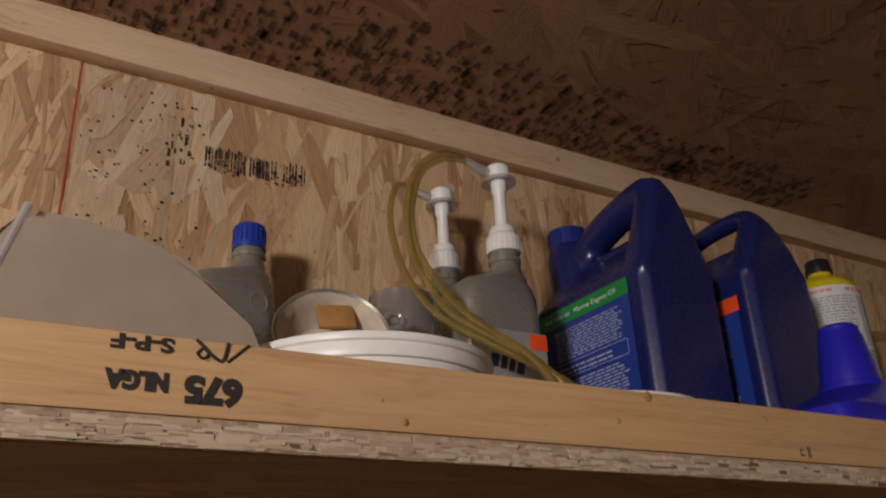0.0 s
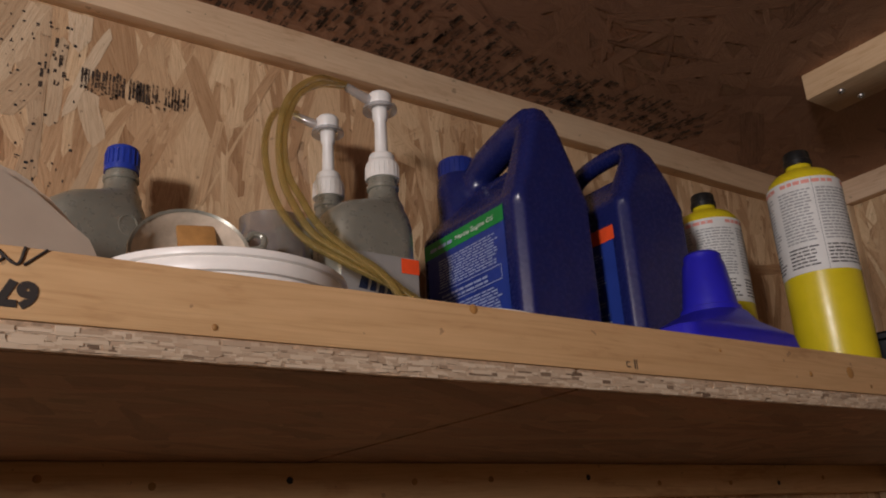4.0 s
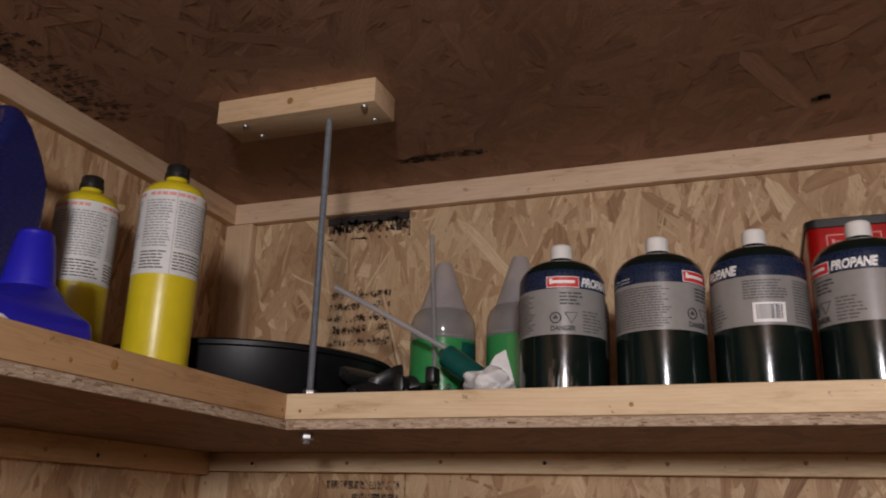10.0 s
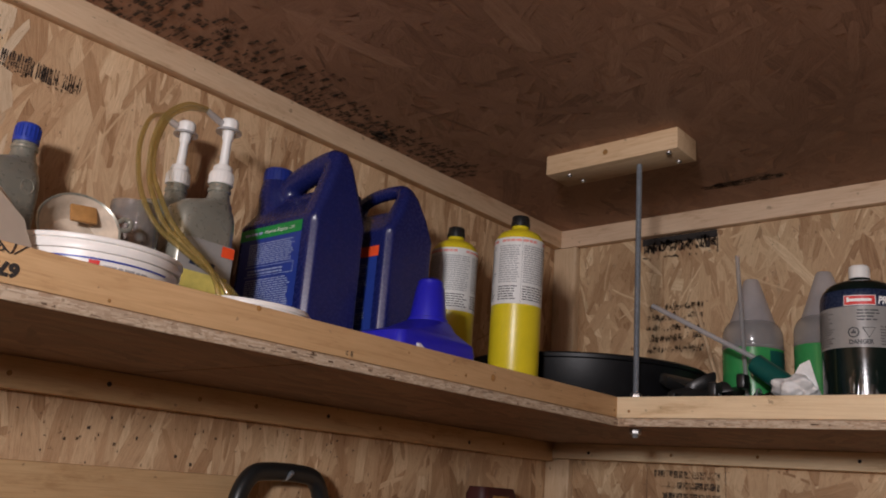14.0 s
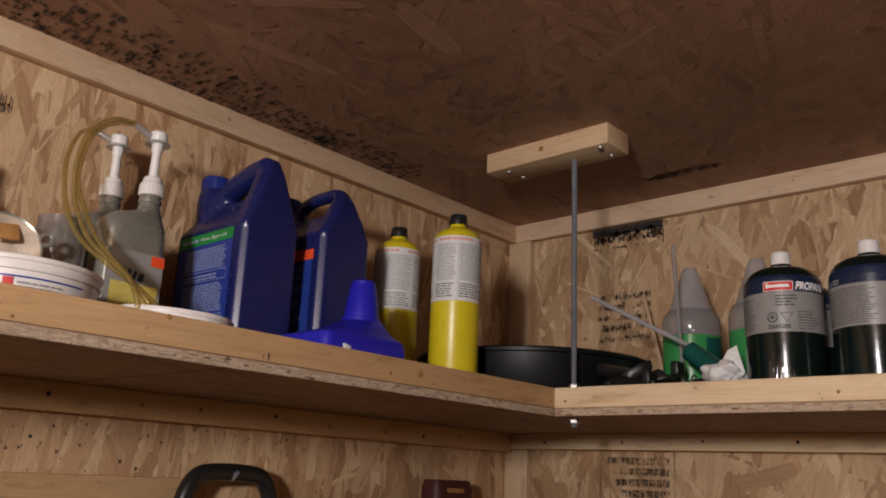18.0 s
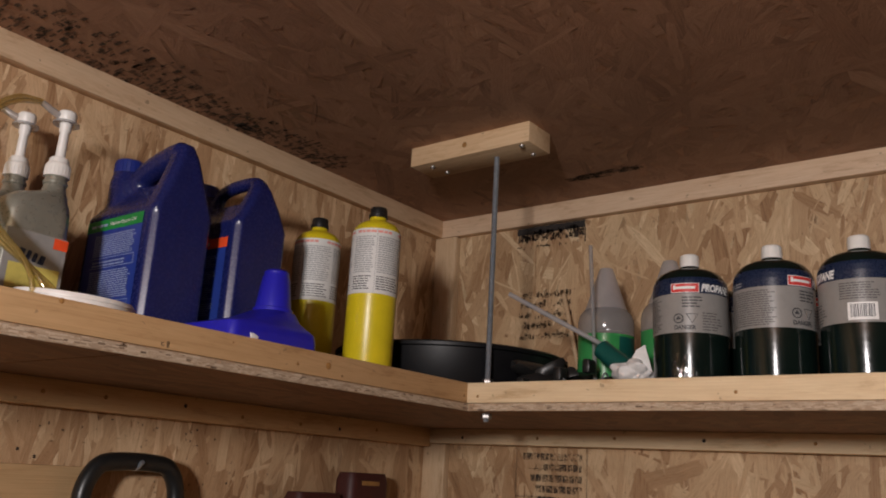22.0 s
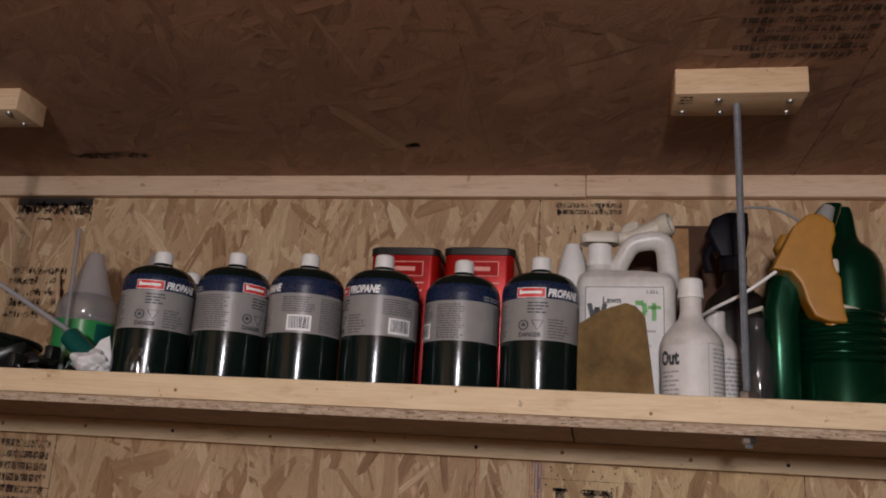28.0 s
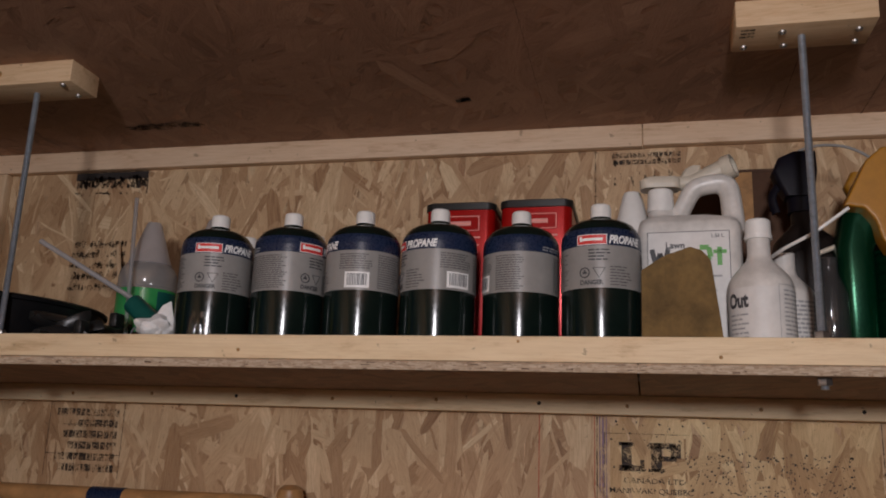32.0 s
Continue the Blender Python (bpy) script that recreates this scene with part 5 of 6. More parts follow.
tie = thing("plastic_rod", (0, 0, 0), 0, "thin clear plastic rod standing against the green bottle", "rod")
part("rod", tube([(1.307, 0.272, 1.897), (1.318, 0.290, 2.150)], 0.0032, 10), M_FROST, tie)
twig = thing("wood_splint", (0, 0, 0), 0, "thin grey wooden splint leaning on the wall", "splint")
part("splint", tube([(1.40, 0.335, 1.897), (1.503, 0.440, 2.125)], 0.0036, 6), M_PINE_Z, twig)
ts = thing("tissue", (1.246, 0.186, ZS + 0.048), 0, "crumpled white paper tissue", "tissue")
bm = bmesh.new()
bmesh.ops.create_icosphere(bm, subdivisions=4, radius=0.022)
for v in bm.verts:
    q = noise.noise(v.co * 60) * 0.5 + noise.noise(v.co * 130) * 0.16
    v.co *= 1 + q
    v.co.z *= 0.72
    v.co.y *= 1.15
part("tissue_ball", bm, M_TISSUE, ts, "", True, 25)
part("tissue_corner", prism([(-0.018, 0.0), (0.020, -0.004), (0.010, 0.032), (-0.002, 0.026)], 0.0012, lambda u, v, w: (-0.004 + w, -0.008 - u, v + 0.004)), M_TISSUE, ts, "", False)


# ---- propane cylinders ----
PROP_R = 0.0462


def propane_cylinder(loc, rz, label, wrap=False):
    t = thing("propane_cylinder", loc, rz, label, "gas cylinder", "green propane cylinders")
    r = PROP_R
    part("shell", lathe([(0, 0.006), (0.034, 0.004), (0.038, 0.0), (r - 0.006, 0.0), (r - 0.001, 0.004), (r, 0.010), (r, 0.146), (r * 0.985, 0.153), (r * 0.93, 0.160), (r * 0.82, 0.1665), (r * 0.64, 0.1715), (r * 0.42, 0.1745), (0.0135, 0.1755), (0.0125, 0.179), (0, 0.179)], 72), M_CYL, t, "", True, 50)
    part("foot_ring", lathe([(r + 0.0003, 0.004), (r + 0.0012, 0.006), (r + 0.0012, 0.009), (r + 0.0003, 0.0105)], 72), M_BLACK, t)
    part("cap", lathe([(0, 0.1955), (0.0100, 0.1955), (0.0116, 0.1940), (0.0121, 0.1900), (0.0123, 0.1770), (0, 0.1770)], 32), M_WHITE, t, "white plastic valve cap")
    wrapped = 2 * math.pi * r
    a, b = -wrapped * 0.5, wrapped * 0.5
    decal("label", [(a, 0.0870, b, 0.1360)], M_GREYLABEL, t, round_cyl(r, 180, 0.0003), "silver-grey wrap-round label", 0.005)
    shoulder = lambda v: r * (1 - max(0, v - 0.146) * 0.0150 / 0.007 if v < 0.153 else 0.985 - (v - 0.153) * 0.055 / 0.007)
    decal("label_band", [(a, 0.1360, b, 0.1460), (a, 0.1460, b, 0.1530), (a, 0.1530, b, 0.1570)], M_NAVY, t, lambda u, v: ((shoulder(v) + 0.0005) * math.cos(math.pi + u / r), (shoulder(v) + 0.0005) * math.sin(math.pi + u / r), v), "navy band", 0.005)
    hi = round_cyl(r, 180, 0.0008)
    for u0 in (0.0,):
        decal("panel_rim", [(u0 - 0.0178, 0.1367, u0 + 0.0168, 0.1488)], M_WHITEPRINT, t, round_cyl(r, 180, 0.0006), "white rim", 0.004)
        decal("brand_panel", [(u0 - 0.017, 0.1375, u0 + 0.016, 0.1480)], M_REDBOX, t, hi, "red panel", 0.004)
        decal("brand_shape", [(u0 - 0.013, 0.1412, u0 + 0.012, 0.1444), (u0 - 0.0145, 0.1405, u0 - 0.0115, 0.1465)], M_WHITEPRINT, t, round_cyl(r, 180, 0.0011), "", 0.004)
        lettering("PROPANE", 0.0128, M_WHITEPRINT, t, lambda u, v, u0=u0: hi(u0 + 0.0395 + u, 0.1425 + v), "label_word", 0.25, False, 0.0006, 0.043)
        decal("label_print", lines_of_print(u0 - 0.004, 0.1185, u0 + 0.022, 0.1335, 4, 0.45, 0.006, 0.3, random.Random(51)), M_DARKPRINT, t, hi, "", 0.003)
        ring = [(u0 - 0.0085 + 0.0056 * math.cos(k * math.pi / 6), 0.1045 + 0.0056 * math.sin(k * math.pi / 6)) for k in range(13)]
        part("hazard_ring", tube([hi(*q) for q in ring], 0.0007, 6), M_DARKPRINT, t)
        decal("hazard_mark", [(u0 - 0.0110, 0.1030, u0 - 0.0060, 0.1055), (u0 - 0.0095, 0.1055, u0 - 0.0075, 0.1075)], M_DARKPRINT, t, hi, "", 0.003)
        tri = [(u0 + 0.0010, 0.1100), (u0 + 0.0145, 0.1100), (u0 + 0.0078, 0.0985), (u0 + 0.0010, 0.1100)]
        part("hazard_triangle", tube([hi(*q) for q in tri], 0.0006, 5), M_FINEPRINT, t)
        lettering("DANGER", 0.0072, M_DARKPRINT, t, lambda u, v, u0=u0: hi(u0 - 0.001 + u, 0.0930 + v), "label_word", 0, False, 0.0003, 0.026)
        decal("label_print", lines_of_print(u0 + 0.020, 0.0900, u0 + 0.048, 0.1140, 7, 0.4, 0.006, 0.3, random.Random(52)), M_FINEPRINT, t, hi, "", 0.003)
    decal("label_print", lines_of_print(0.066, 0.1130, 0.110, 0.1330, 7, 0.5, 0.004, 0.3, random.Random(53)), M_FINEPRINT, t, hi, "", 0.003)
    decal("label_print", lines_of_print(0.114, 0.0900, 0.15, 0.1330, 15, 0.5, 0.004, 0.2, random.Random(58)), M_FINEPRINT, t, hi, "", 0.003)
    decal("label_print", lines_of_print(-0.100, 0.0900, -0.030, 0.1330, 16, 0.5, 0.004, 0.15, random.Random(54)), M_FINEPRINT, t, hi, "", 0.003)
    decal("barcode_panel", [(0.074, 0.0895, 0.104, 0.1090)], M_BARCODE, t, round_cyl(r, 180, 0.0010), "white barcode panel", 0.003)
    rb = random.Random(55)
    bars, u = [], 0.077
    while u < 0.100:
        wd = rb.choice((0.0005, 0.0008, 0.0012))
        bars.append((u, 0.0925, u + wd, 0.1070))
        u += wd + rb.choice((0.0006, 0.0010))
    decal("barcode", bars, M_DARKPRINT, t, round_cyl(r, 180, 0.0013))
    decal("band_print", lines_of_print(-0.118, 0.1385, -0.06, 0.1450, 2, 0.4, 0.008, 0.2, random.Random(56)), M_GREYPRINT, t, hi, "", 0.003)
    if wrap:
        bm = bmesh.new()
        n = 40
        for j in range(7):
            row = []
            for i in range(n + 1):
                a = radians(150 + 62 * i / n)
                q = r + 0.0014 + 0.0018 * noise.noise(Vector((i * 0.45, j * 0.9, 3.1))) + 0.0017 * noise.noise(Vector((i * 1.5, j * 1.9, 8.1)))
                row.append(bm.verts.new((q * math.cos(a), q * math.sin(a), 0.010 + 0.0085 * j)))
            if j:
                for i in range(n):
                    if noise.noise(Vector((i * 0.4, j * 0.9, 5.5))) > -0.35 + 0.9 * abs(2 * i / n - 1) ** 2 + 0.12 * abs(j - 3):
                        bm.faces.new((last[i], last[i + 1], row[i + 1], row[i]))
            last = row
        part("shrink_film", bm, M_FILM, t, "torn clear shrink film", True, 80)
    return t


film = Mat("clear_film")
tp, gl, ms = film.n("BsdfTransparent"), film.n("BsdfGlossy"), film.n("MixShader")
gl.inputs["Roughness"].default_value = 0.10
ms.inputs[0].default_value = 0.10
film.l(tp.outputs[0], ms.inputs[1])
film.l(gl.outputs[0], ms.inputs[2])
film.l(ms.outputs[0], film.out.inputs[0])
M_FILM = film.m

# centre, turn: each shows another side of the same label
for k, (x, y, rz, lb) in enumerate((
        (1.232, 0.101, 14, "dark green propane cylinder wrapped in torn clear film"),
        (1.232, -0.003, 58, "dark green propane cylinder with its red panel turned aside"),
        (1.232, -0.101, -100, "dark green propane cylinder showing its barcode, white cap"),
        (1.232, -0.199, -66, "propane cylinder with its barcode in front of a red can"),
        (1.252, -0.298, 187, "dark green propane cylinder showing only small print"),
        (1.231, -0.396, -10, "dark green propane cylinder at the end of the row"))):
    propane_cylinder((x, y, ZS), rz, lb, k == 0)
propane_cylinder((1.350, 0.012, ZS), 60, "dark green propane cylinder standing in the back row")
propane_cylinder((1.347, 0.116, ZS), 200, "dark green propane cylinder in the back row beside the green bottles")


# ---- red fuel cans ----
def fuel_can(loc, rz, label):
    t = thing("fuel_can", loc, rz, label, "fuel can", "red fuel cans")
    hx, hy = 0.078, 0.0470
    part("shell", loft([(0, 0, hx - 0.001, hy - 0.001, 0.012, 0.0), (0, 0, hx, hy, 0.012, 0.003), (0, 0, hx, hy, 0.012, 0.222)], 6), M_RED, t, "glossy red tin")
    part("top_seam", loft([(0, 0, hx - 0.002, hy - 0.002, 0.012, 0.2195), (0, 0, hx + 0.0015, hy + 0.0015, 0.0125, 0.2210), (0, 0, hx + 0.0015, hy + 0.0015, 0.0125, 0.2300), (0, 0, hx - 0.002, hy - 0.002, 0.011, 0.2320), (0, 0, hx - 0.004, hy - 0.004, 0.010, 0.2280)], 6), M_BLACK, t, "black rolled seam")
    part("screw_cap", lathe([(0, 0.240), (0.018, 0.240), (0.020, 0.238), (0.020, 0.228), (0, 0.228)], 32, None, Matrix.Translation((0.03, 0, 0))), M_BLACK, t)
    lay = facing_west(-hx - 0.0005, 0, 0)
    decal("brand_panel", [(-0.026, 0.192, 0.026, 0.211)], M_RED, t, lay, "red panel with a pale rim")
    lay2 = facing_west(-hx - 0.0008, 0, 0)
    decal("brand_shape", [(-0.027, 0.2108, 0.027, 0.2120), (-0.027, 0.1912, 0.027, 0.1922), (-0.0275, 0.1912, -0.0262, 0.212), (0.0262, 0.1912, 0.0275, 0.212), (-0.018, 0.1985, 0.016, 0.2045), (-0.022, 0.197, -0.019, 0.2065)], M_PINKPRINT, t, lay2)
    decal("label_print", lines_of_print(-0.034, 0.160, 0.034, 0.186, 5, 0.45, 0.010, 0.3, random.Random(66)), M_PINKPRINT, t, lay2)
    return t


fuel_can((1.395, -0.2045, ZS), 0, "red tin fuel can with a black rim behind the cylinders")
fuel_can((1.390, -0.3080, ZS), 0, "red tin fuel can with a black rim beside another")

# ---- white bottle with a cone cap ----
cb = thing("glue_bottle", (1.345, -0.432, ZS), 0, "white plastic bottle with a tall cone cap", "bottle")
part("body", lathe([(0, 0), (0.028, 0), (0.030, 0.003), (0.034, 0.006), (0.034, 0.140), (0.033, 0.150), (0.030, 0.154), (0, 0.154)], 32), M_WHITE, cb)
part("cone_cap", lathe([(0.0300, 0.152), (0.0320, 0.160), (0.0125, 0.241), (0.010, 0.245), (0, 0.245)], 32), M_WHITE, cb, "white cone cap")

# ---- white weed-killer jug with a hose-end sprayer on top ----
wj = thing("weedkiller_jug", (1.288, -0.500, ZS), -4, "dusty white lawn weedkiller jug with a built-in handle", "jug")
hx, hy = 0.036, 0.060
bm = loft([(0, 0, hx - 0.005, hy - 0.005, 0.014, 0.0), (0, 0, hx, hy, 0.016, 0.005), (0, 0, hx, hy, 0.014, 0.172), (0, 0, hx * 0.96, hy * 0.985, 0.016, 0.180), (0, 0.002, hx * 0.75, hy * 0.93, 0.016, 0.187), (0, 0.010, hx * 0.55, hy * 0.70, 0.016, 0.192)], 6)
loft([(0, 0.033, 0.020, 0.020, 0.0198, 0.172), (0, 0.033, 0.0165, 0.0165, 0.0164, 0.196), (0, 0.033, 0.0150, 0.0150, 0.0149, 0.205)], 6, bm)
tube(spline([(0, 0.017, 0.182), (0, 0.008, 0.202), (0, -0.002, 0.222), (0, -0.010, 0.231), (0, -0.026, 0.235), (0, -0.041, 0.235), (0, -0.048, 0.228), (0, -0.0505, 0.210), (0, -0.052, 0.190), (0, -0.053, 0.165)], 6), lambda q: 0.0100 + 0.0025 * q, 14, bm, 1.15)
remeshed(part("body", bm, M_DUSTYWHITE, wj), 0.0024, 3)
part("cap", lathe([(0, 0.230), (0.0135, 0.230), (0.0155, 0.228), (0.0165, 0.206), (0.0172, 0.2055), (0.0172, 0.201), (0, 0.201)], 32, None, Matrix.Translation((0, 0.033, 0))), M_WHITE, wj, "ribbed white cap")
lay = facing_west(-hx - 0.0006, 0, 0.017)
lay2 = facing_west(-hx - 0.0010, 0, 0.017)
decal("label", [(-0.048, 0.020, 0.046, 0.150)], M_DUSTYLABEL, wj, lay, "white label with a thin rim")
decal("label_rim", [(-0.048, 0.1492, 0.046, 0.1500), (-0.048, 0.020, -0.0472, 0.15), (0.0452, 0.020, 0.046, 0.15)], M_DARKPRINT, wj, lay2)
lettering("Lawn", 0.0105, M_DARKPRINT, wj, lambda u, v: lay2(-0.016 + u, 0.133 + v), "label_word", 0, False, 0.0003)
def stroke(name, pts, wide, material, label=""):
    """A bold printed stroke along points on the jug's label."""
    a = [Vector((*p, 0)) for p in pts]
    rects = bmesh.new()
    for p, q in zip(a, a[1:]):
        d = (q - p).normalized()
        n = Vector((-d.y, d.x, 0)) * wide / 2
        rects.faces.new([rects.verts.new(lay2(v.x, v.y)) for v in (p - n, q - n, q + n, p + n)])
    return part(name, rects, material, wj, label, False)


stroke("product_shape", ((-0.043, 0.129), (-0.038, 0.108), (-0.0335, 0.124), (-0.029, 0.108), (-0.024, 0.129)), 0.0058, M_DARKPRINT, "bold black lettering shape")
stroke("product_shape", ((-0.020, 0.116), (-0.010, 0.116), (-0.010, 0.121), (-0.015, 0.124), (-0.020, 0.121), (-0.020, 0.111), (-0.015, 0.108), (-0.009, 0.108)), 0.0036, M_DARKPRINT, "bold black lettering shape")
stroke("product_shape", ((0.034, 0.130), (0.034, 0.108)), 0.0055, M_GREENPRINT, "bold green lettering shape")
stroke("product_shape", ((0.027, 0.1245), (0.042, 0.1245)), 0.0045, M_GREENPRINT, "bold green lettering shape")
stroke("product_shape", ((0.012, 0.130), (0.022, 0.130), (0.024, 0.118), (0.012, 0.112)), 0.0060, M_GREENPRINT, "bold green lettering shape")
lettering("1.33 L", 0.006, M_DARKPRINT, wj, lambda u, v: lay2(0.032 + u, 0.1435 + v), "label_word", 0, False, 0.0001)
decal("label_print", lines_of_print(-0.040, 0.030, 0.038, 0.100, 12, 0.4, 0.008, 0.3, random.Random(67)), M_GREYPRINT, wj, lay2)

hs = thing("hose_sprayer", (1.300, -0.497, ZS + 0.234), 0, "aged beige hose-end sprayer lying on the jug", "sprayer")
part("body", loft([(0, 0.030, 0.014, 0.024, 0.010, 0.0), (0, 0.030, 0.015, 0.025, 0.010, 0.003), (0, 0.030, 0.015, 0.025, 0.010, 0.011), (0, 0.028, 0.012, 0.021, 0.009, 0.015)], 5), M_BEIGE, hs)
part("bend", tube(spline([(0, 0.014, 0.008), (0.002, -0.008, 0.010), (0.002, -0.030, 0.018), (0.000, -0.050, 0.026)], 6), lambda q: 0.0085 + 0.0045 * q, 18), M_BEIGE, hs)
part("lever", loft([(0.002, -0.006, 0.007, 0.012, 0.004, 0.014), (0.002, -0.010, 0.006, 0.010, 0.004, 0.026), (0.002, -0.014, 0.004, 0.006, 0.003, 0.031)], 4), M_BEIGE, hs)
aim = Matrix.Translation((0.000, -0.048, 0.025)) @ Vector((-0.40, -0.88, 0.26)).to_track_quat("Z", "Y").to_matrix().to_4x4()
part("nozzle", lathe([(0.0095, 0), (0.0150, 0.0), (0.0158, 0.004), (0.0150, 0.013), (0.0112, 0.013), (0.0108, 0.004)], 28, None, aim), M_BEIGE, hs)
part("nozzle_mouth", lathe([(0, 0.0085), (0.0110, 0.0085), (0.0110, 0.0070), (0, 0.0070)], 24, None, aim), M_BLACK, hs, "dark open mouth")

bx = thing("cardboard_box", (1.452, -0.580, ZS), 0, "dark brown cardboard box standing against the wall behind a jug", "box")
part("carton", box(-0.042, -0.078, 0.0, 0.042, 0.072, 0.292, 0.0020), M_CARTON, bx)
part("flap", box(-0.043, -0.079, 0.290, 0.0, 0.073, 0.2945, 0.0010), M_CARTON, bx)
part("tape", box(-0.0425, -0.012, 0.20, -0.0418, 0.010, 0.291, 0.0), M_BROWNTAPE, bx, "brown tape", False)

# ---- brown abrasive sheet ----
pd = thing("sanding_sheet", (1.196, -0.484, ZS), 0, "stiff brown sanding sheet standing folded against a jug", "sanding sheet")
outline = [(-0.043, 0.0), (-0.042, 0.111), (-0.016, 0.128), (0.012, 0.138), (0.024, 0.134), (0.034, 0.122), (0.041, 0.060), (0.047, 0.0)]
sheet = part("front_leaf", prism(outline, 0.0025, lambda u, v, w: (w + 0.09 * v, -u, v), 0.0006), M_PAD, pd)
part("back_leaf", prism([(u * 0.97, v * 0.95) for u, v in outline], 0.0025, lambda u, v, w: (w + 0.014 + 0.05 * v, -u, v), 0.0006), M_PAD, pd)


# ---- white bottles ----
def white_bottle(loc, rz, r, h, label, cap=True):
    t = thing("garden_bottle", loc, rz, label, "bottle", "white garden bottles")
    k = h / 0.170
    part("body", lathe([(0, 0), (r - 0.004, 0), (r, 0.004), (r, 0.090 * k), (r * 0.985, 0.095 * k), (r * 0.92, 0.101 * k), (r * 0.80, 0.107 * k), (r * 0.60, 0.115 * k), (r * 0.42, 0.122 * k), (r * 0.37, 0.127 * k), (r * 0.35, 0.131 * k), (r * 0.35, 0.152 * k), (0, 0.152 * k)], 48), M_DUSTYWHITE, t)
    if cap:
        part("cap", lathe([(0, 0.170 * k), (0.0120, 0.170 * k), (0.0138, 0.168 * k), (0.0142, 0.152 * k), (0.0150, 0.1515 * k), (0.0150, 0.147 * k), (0, 0.147 * k)], 32), M_WHITE, t, "ribbed white cap")
    decal("label", [(-0.095, 0.010, 0.095, 0.088 * k)], M_DUSTYLABEL, t, round_cyl(r, 180, 0.0004), "", 0.004)
    return t


wb = white_bottle((1.222, -0.571, ZS), 0, 0.0352, 0.170, "dusty white garden bottle with a black printed word")
hi = round_cyl(0.0352, 180, 0.0008)
lettering("Out", 0.0215, M_DARKPRINT, wb, lambda u, v: hi(-0.031 + u, 0.073 + v), "label_word", 0, False, 0.0010, 0.026)
decal("label_print", lines_of_print(-0.042, 0.022, -0.014, 0.062, 8, 0.4, 0.006, 0.5, random.Random(71)), M_GREYPRINT, wb, hi, "", 0.003)
decal("label_print", lines_of_print(0.020, 0.022, 0.06, 0.088, 14, 0.4, 0.006, 0.3, random.Random(72)), M_GREYPRINT, wb, hi, "", 0.003)
decal("label_panel_rim", [(0.014, 0.090, 0.07, 0.0908), (0.014, 0.012, 0.0146, 0.0905)], M_GREYPRINT, wb, hi, "", 0.003)
wb2 = white_bottle((1.278, -0.606, ZS), 0, 0.034, 0.160, "white bottle of small print behind another", False)
decal("label_print", lines_of_print(-0.01, 0.015, 0.06, 0.085, 14, 0.5, 0.006, 0.3, random.Random(73)), M_GREYPRINT, wb2, round_cyl(0.034, 180, 0.0008), "", 0.003)

# ---- dark trigger bottle behind the rod ----
db = thing("spray_bottle", (1.305, -0.634, ZS), 0, "dark bottle with a dark purple trigger head", "spray bottle")
part("body", loft([(0, -0.004, 0.026, 0.042, 0.016, 0), (0, -0.004, 0.028, 0.044, 0.018, 0.005), (0, -0.004, 0.028, 0.044, 0.018, 0.135), (0, -0.002, 0.024, 0.036, 0.018, 0.162), (0, 0, 0.014, 0.014, 0.0139, 0.185), (0, 0, 0.013, 0.013, 0.0129, 0.205)], 6), M_DARKBOTTLE, db)
part("collar", lathe([(0, 0.222), (0.014, 0.222), (0.0165, 0.219), (0.0165, 0.200), (0, 0.200)], 28), M_PURPLE, db)
part("trigger_head", loft([(-0.004, 0.004, 0.016, 0.016, 0.006, 0.218), (-0.004, 0.006, 0.016, 0.021, 0.006, 0.232), (-0.004, 0.008, 0.015, 0.026, 0.006, 0.250), (-0.004, 0.004, 0.013, 0.022, 0.006, 0.268), (-0.004, -0.004, 0.010, 0.014, 0.005, 0.276)], 5), M_PURPLE, db)
part("trigger", tube(spline([(-0.004, 0.026, 0.236), (-0.004, 0.034, 0.220), (-0.004, 0.030, 0.200)], 5), 0.006, 10, None, 0.6), M_PURPLE, db)
cl = thing("clear_bottle", (1.245, -0.648, ZS), 0, "slim empty clear plastic bottle beside the rod", "bottle")
part("body", lathe([(0, 0), (0.0165, 0), (0.018, 0.002), (0.018, 0.088), (0.012, 0.105), (0.009, 0.112), (0.009, 0.13), (0, 0.13)], 28), M_CLEAR, cl)

# ---- green bottles with amber trigger sprayer and white hose ----
gb = thing("ribbed_bottle", (1.272, -0.746, ZS), 0, "shiny green ribbed plastic bottle", "bottle")
part("body", lathe([(0, 0), (0.048, 0), (0.052, 0.004), (0.0525, 0.079), (0.0515, 0.081), (0.0495, 0.0825), (0.0492, 0.1345), (0.048, 0.1355), (0, 0.1355)], 64), M_GREENMETAL, gb)
for k in range(5):
    z = 0.082 + 0.0105 * k
    part("rib", lathe([(0.0488, z), (0.0505, z), (0.0530, z + 0.002), (0.0540, z + 0.0045), (0.0530, z + 0.007), (0.0505, z + 0.009), (0.0488, z + 0.0096)], 64), M_GREENMETAL, gb)
part("rim", lathe([(0, 0.1352), (0.0500, 0.1352), (0.0515, 0.136), (0.0515, 0.139), (0.048, 0.141), (0, 0.141)], 64), M_GREENMETAL, gb)
g2 = thing("green_bottle", (1.262, -0.677, ZS), 0, "tall shiny green bottle standing beside the ribbed one", "bottle")
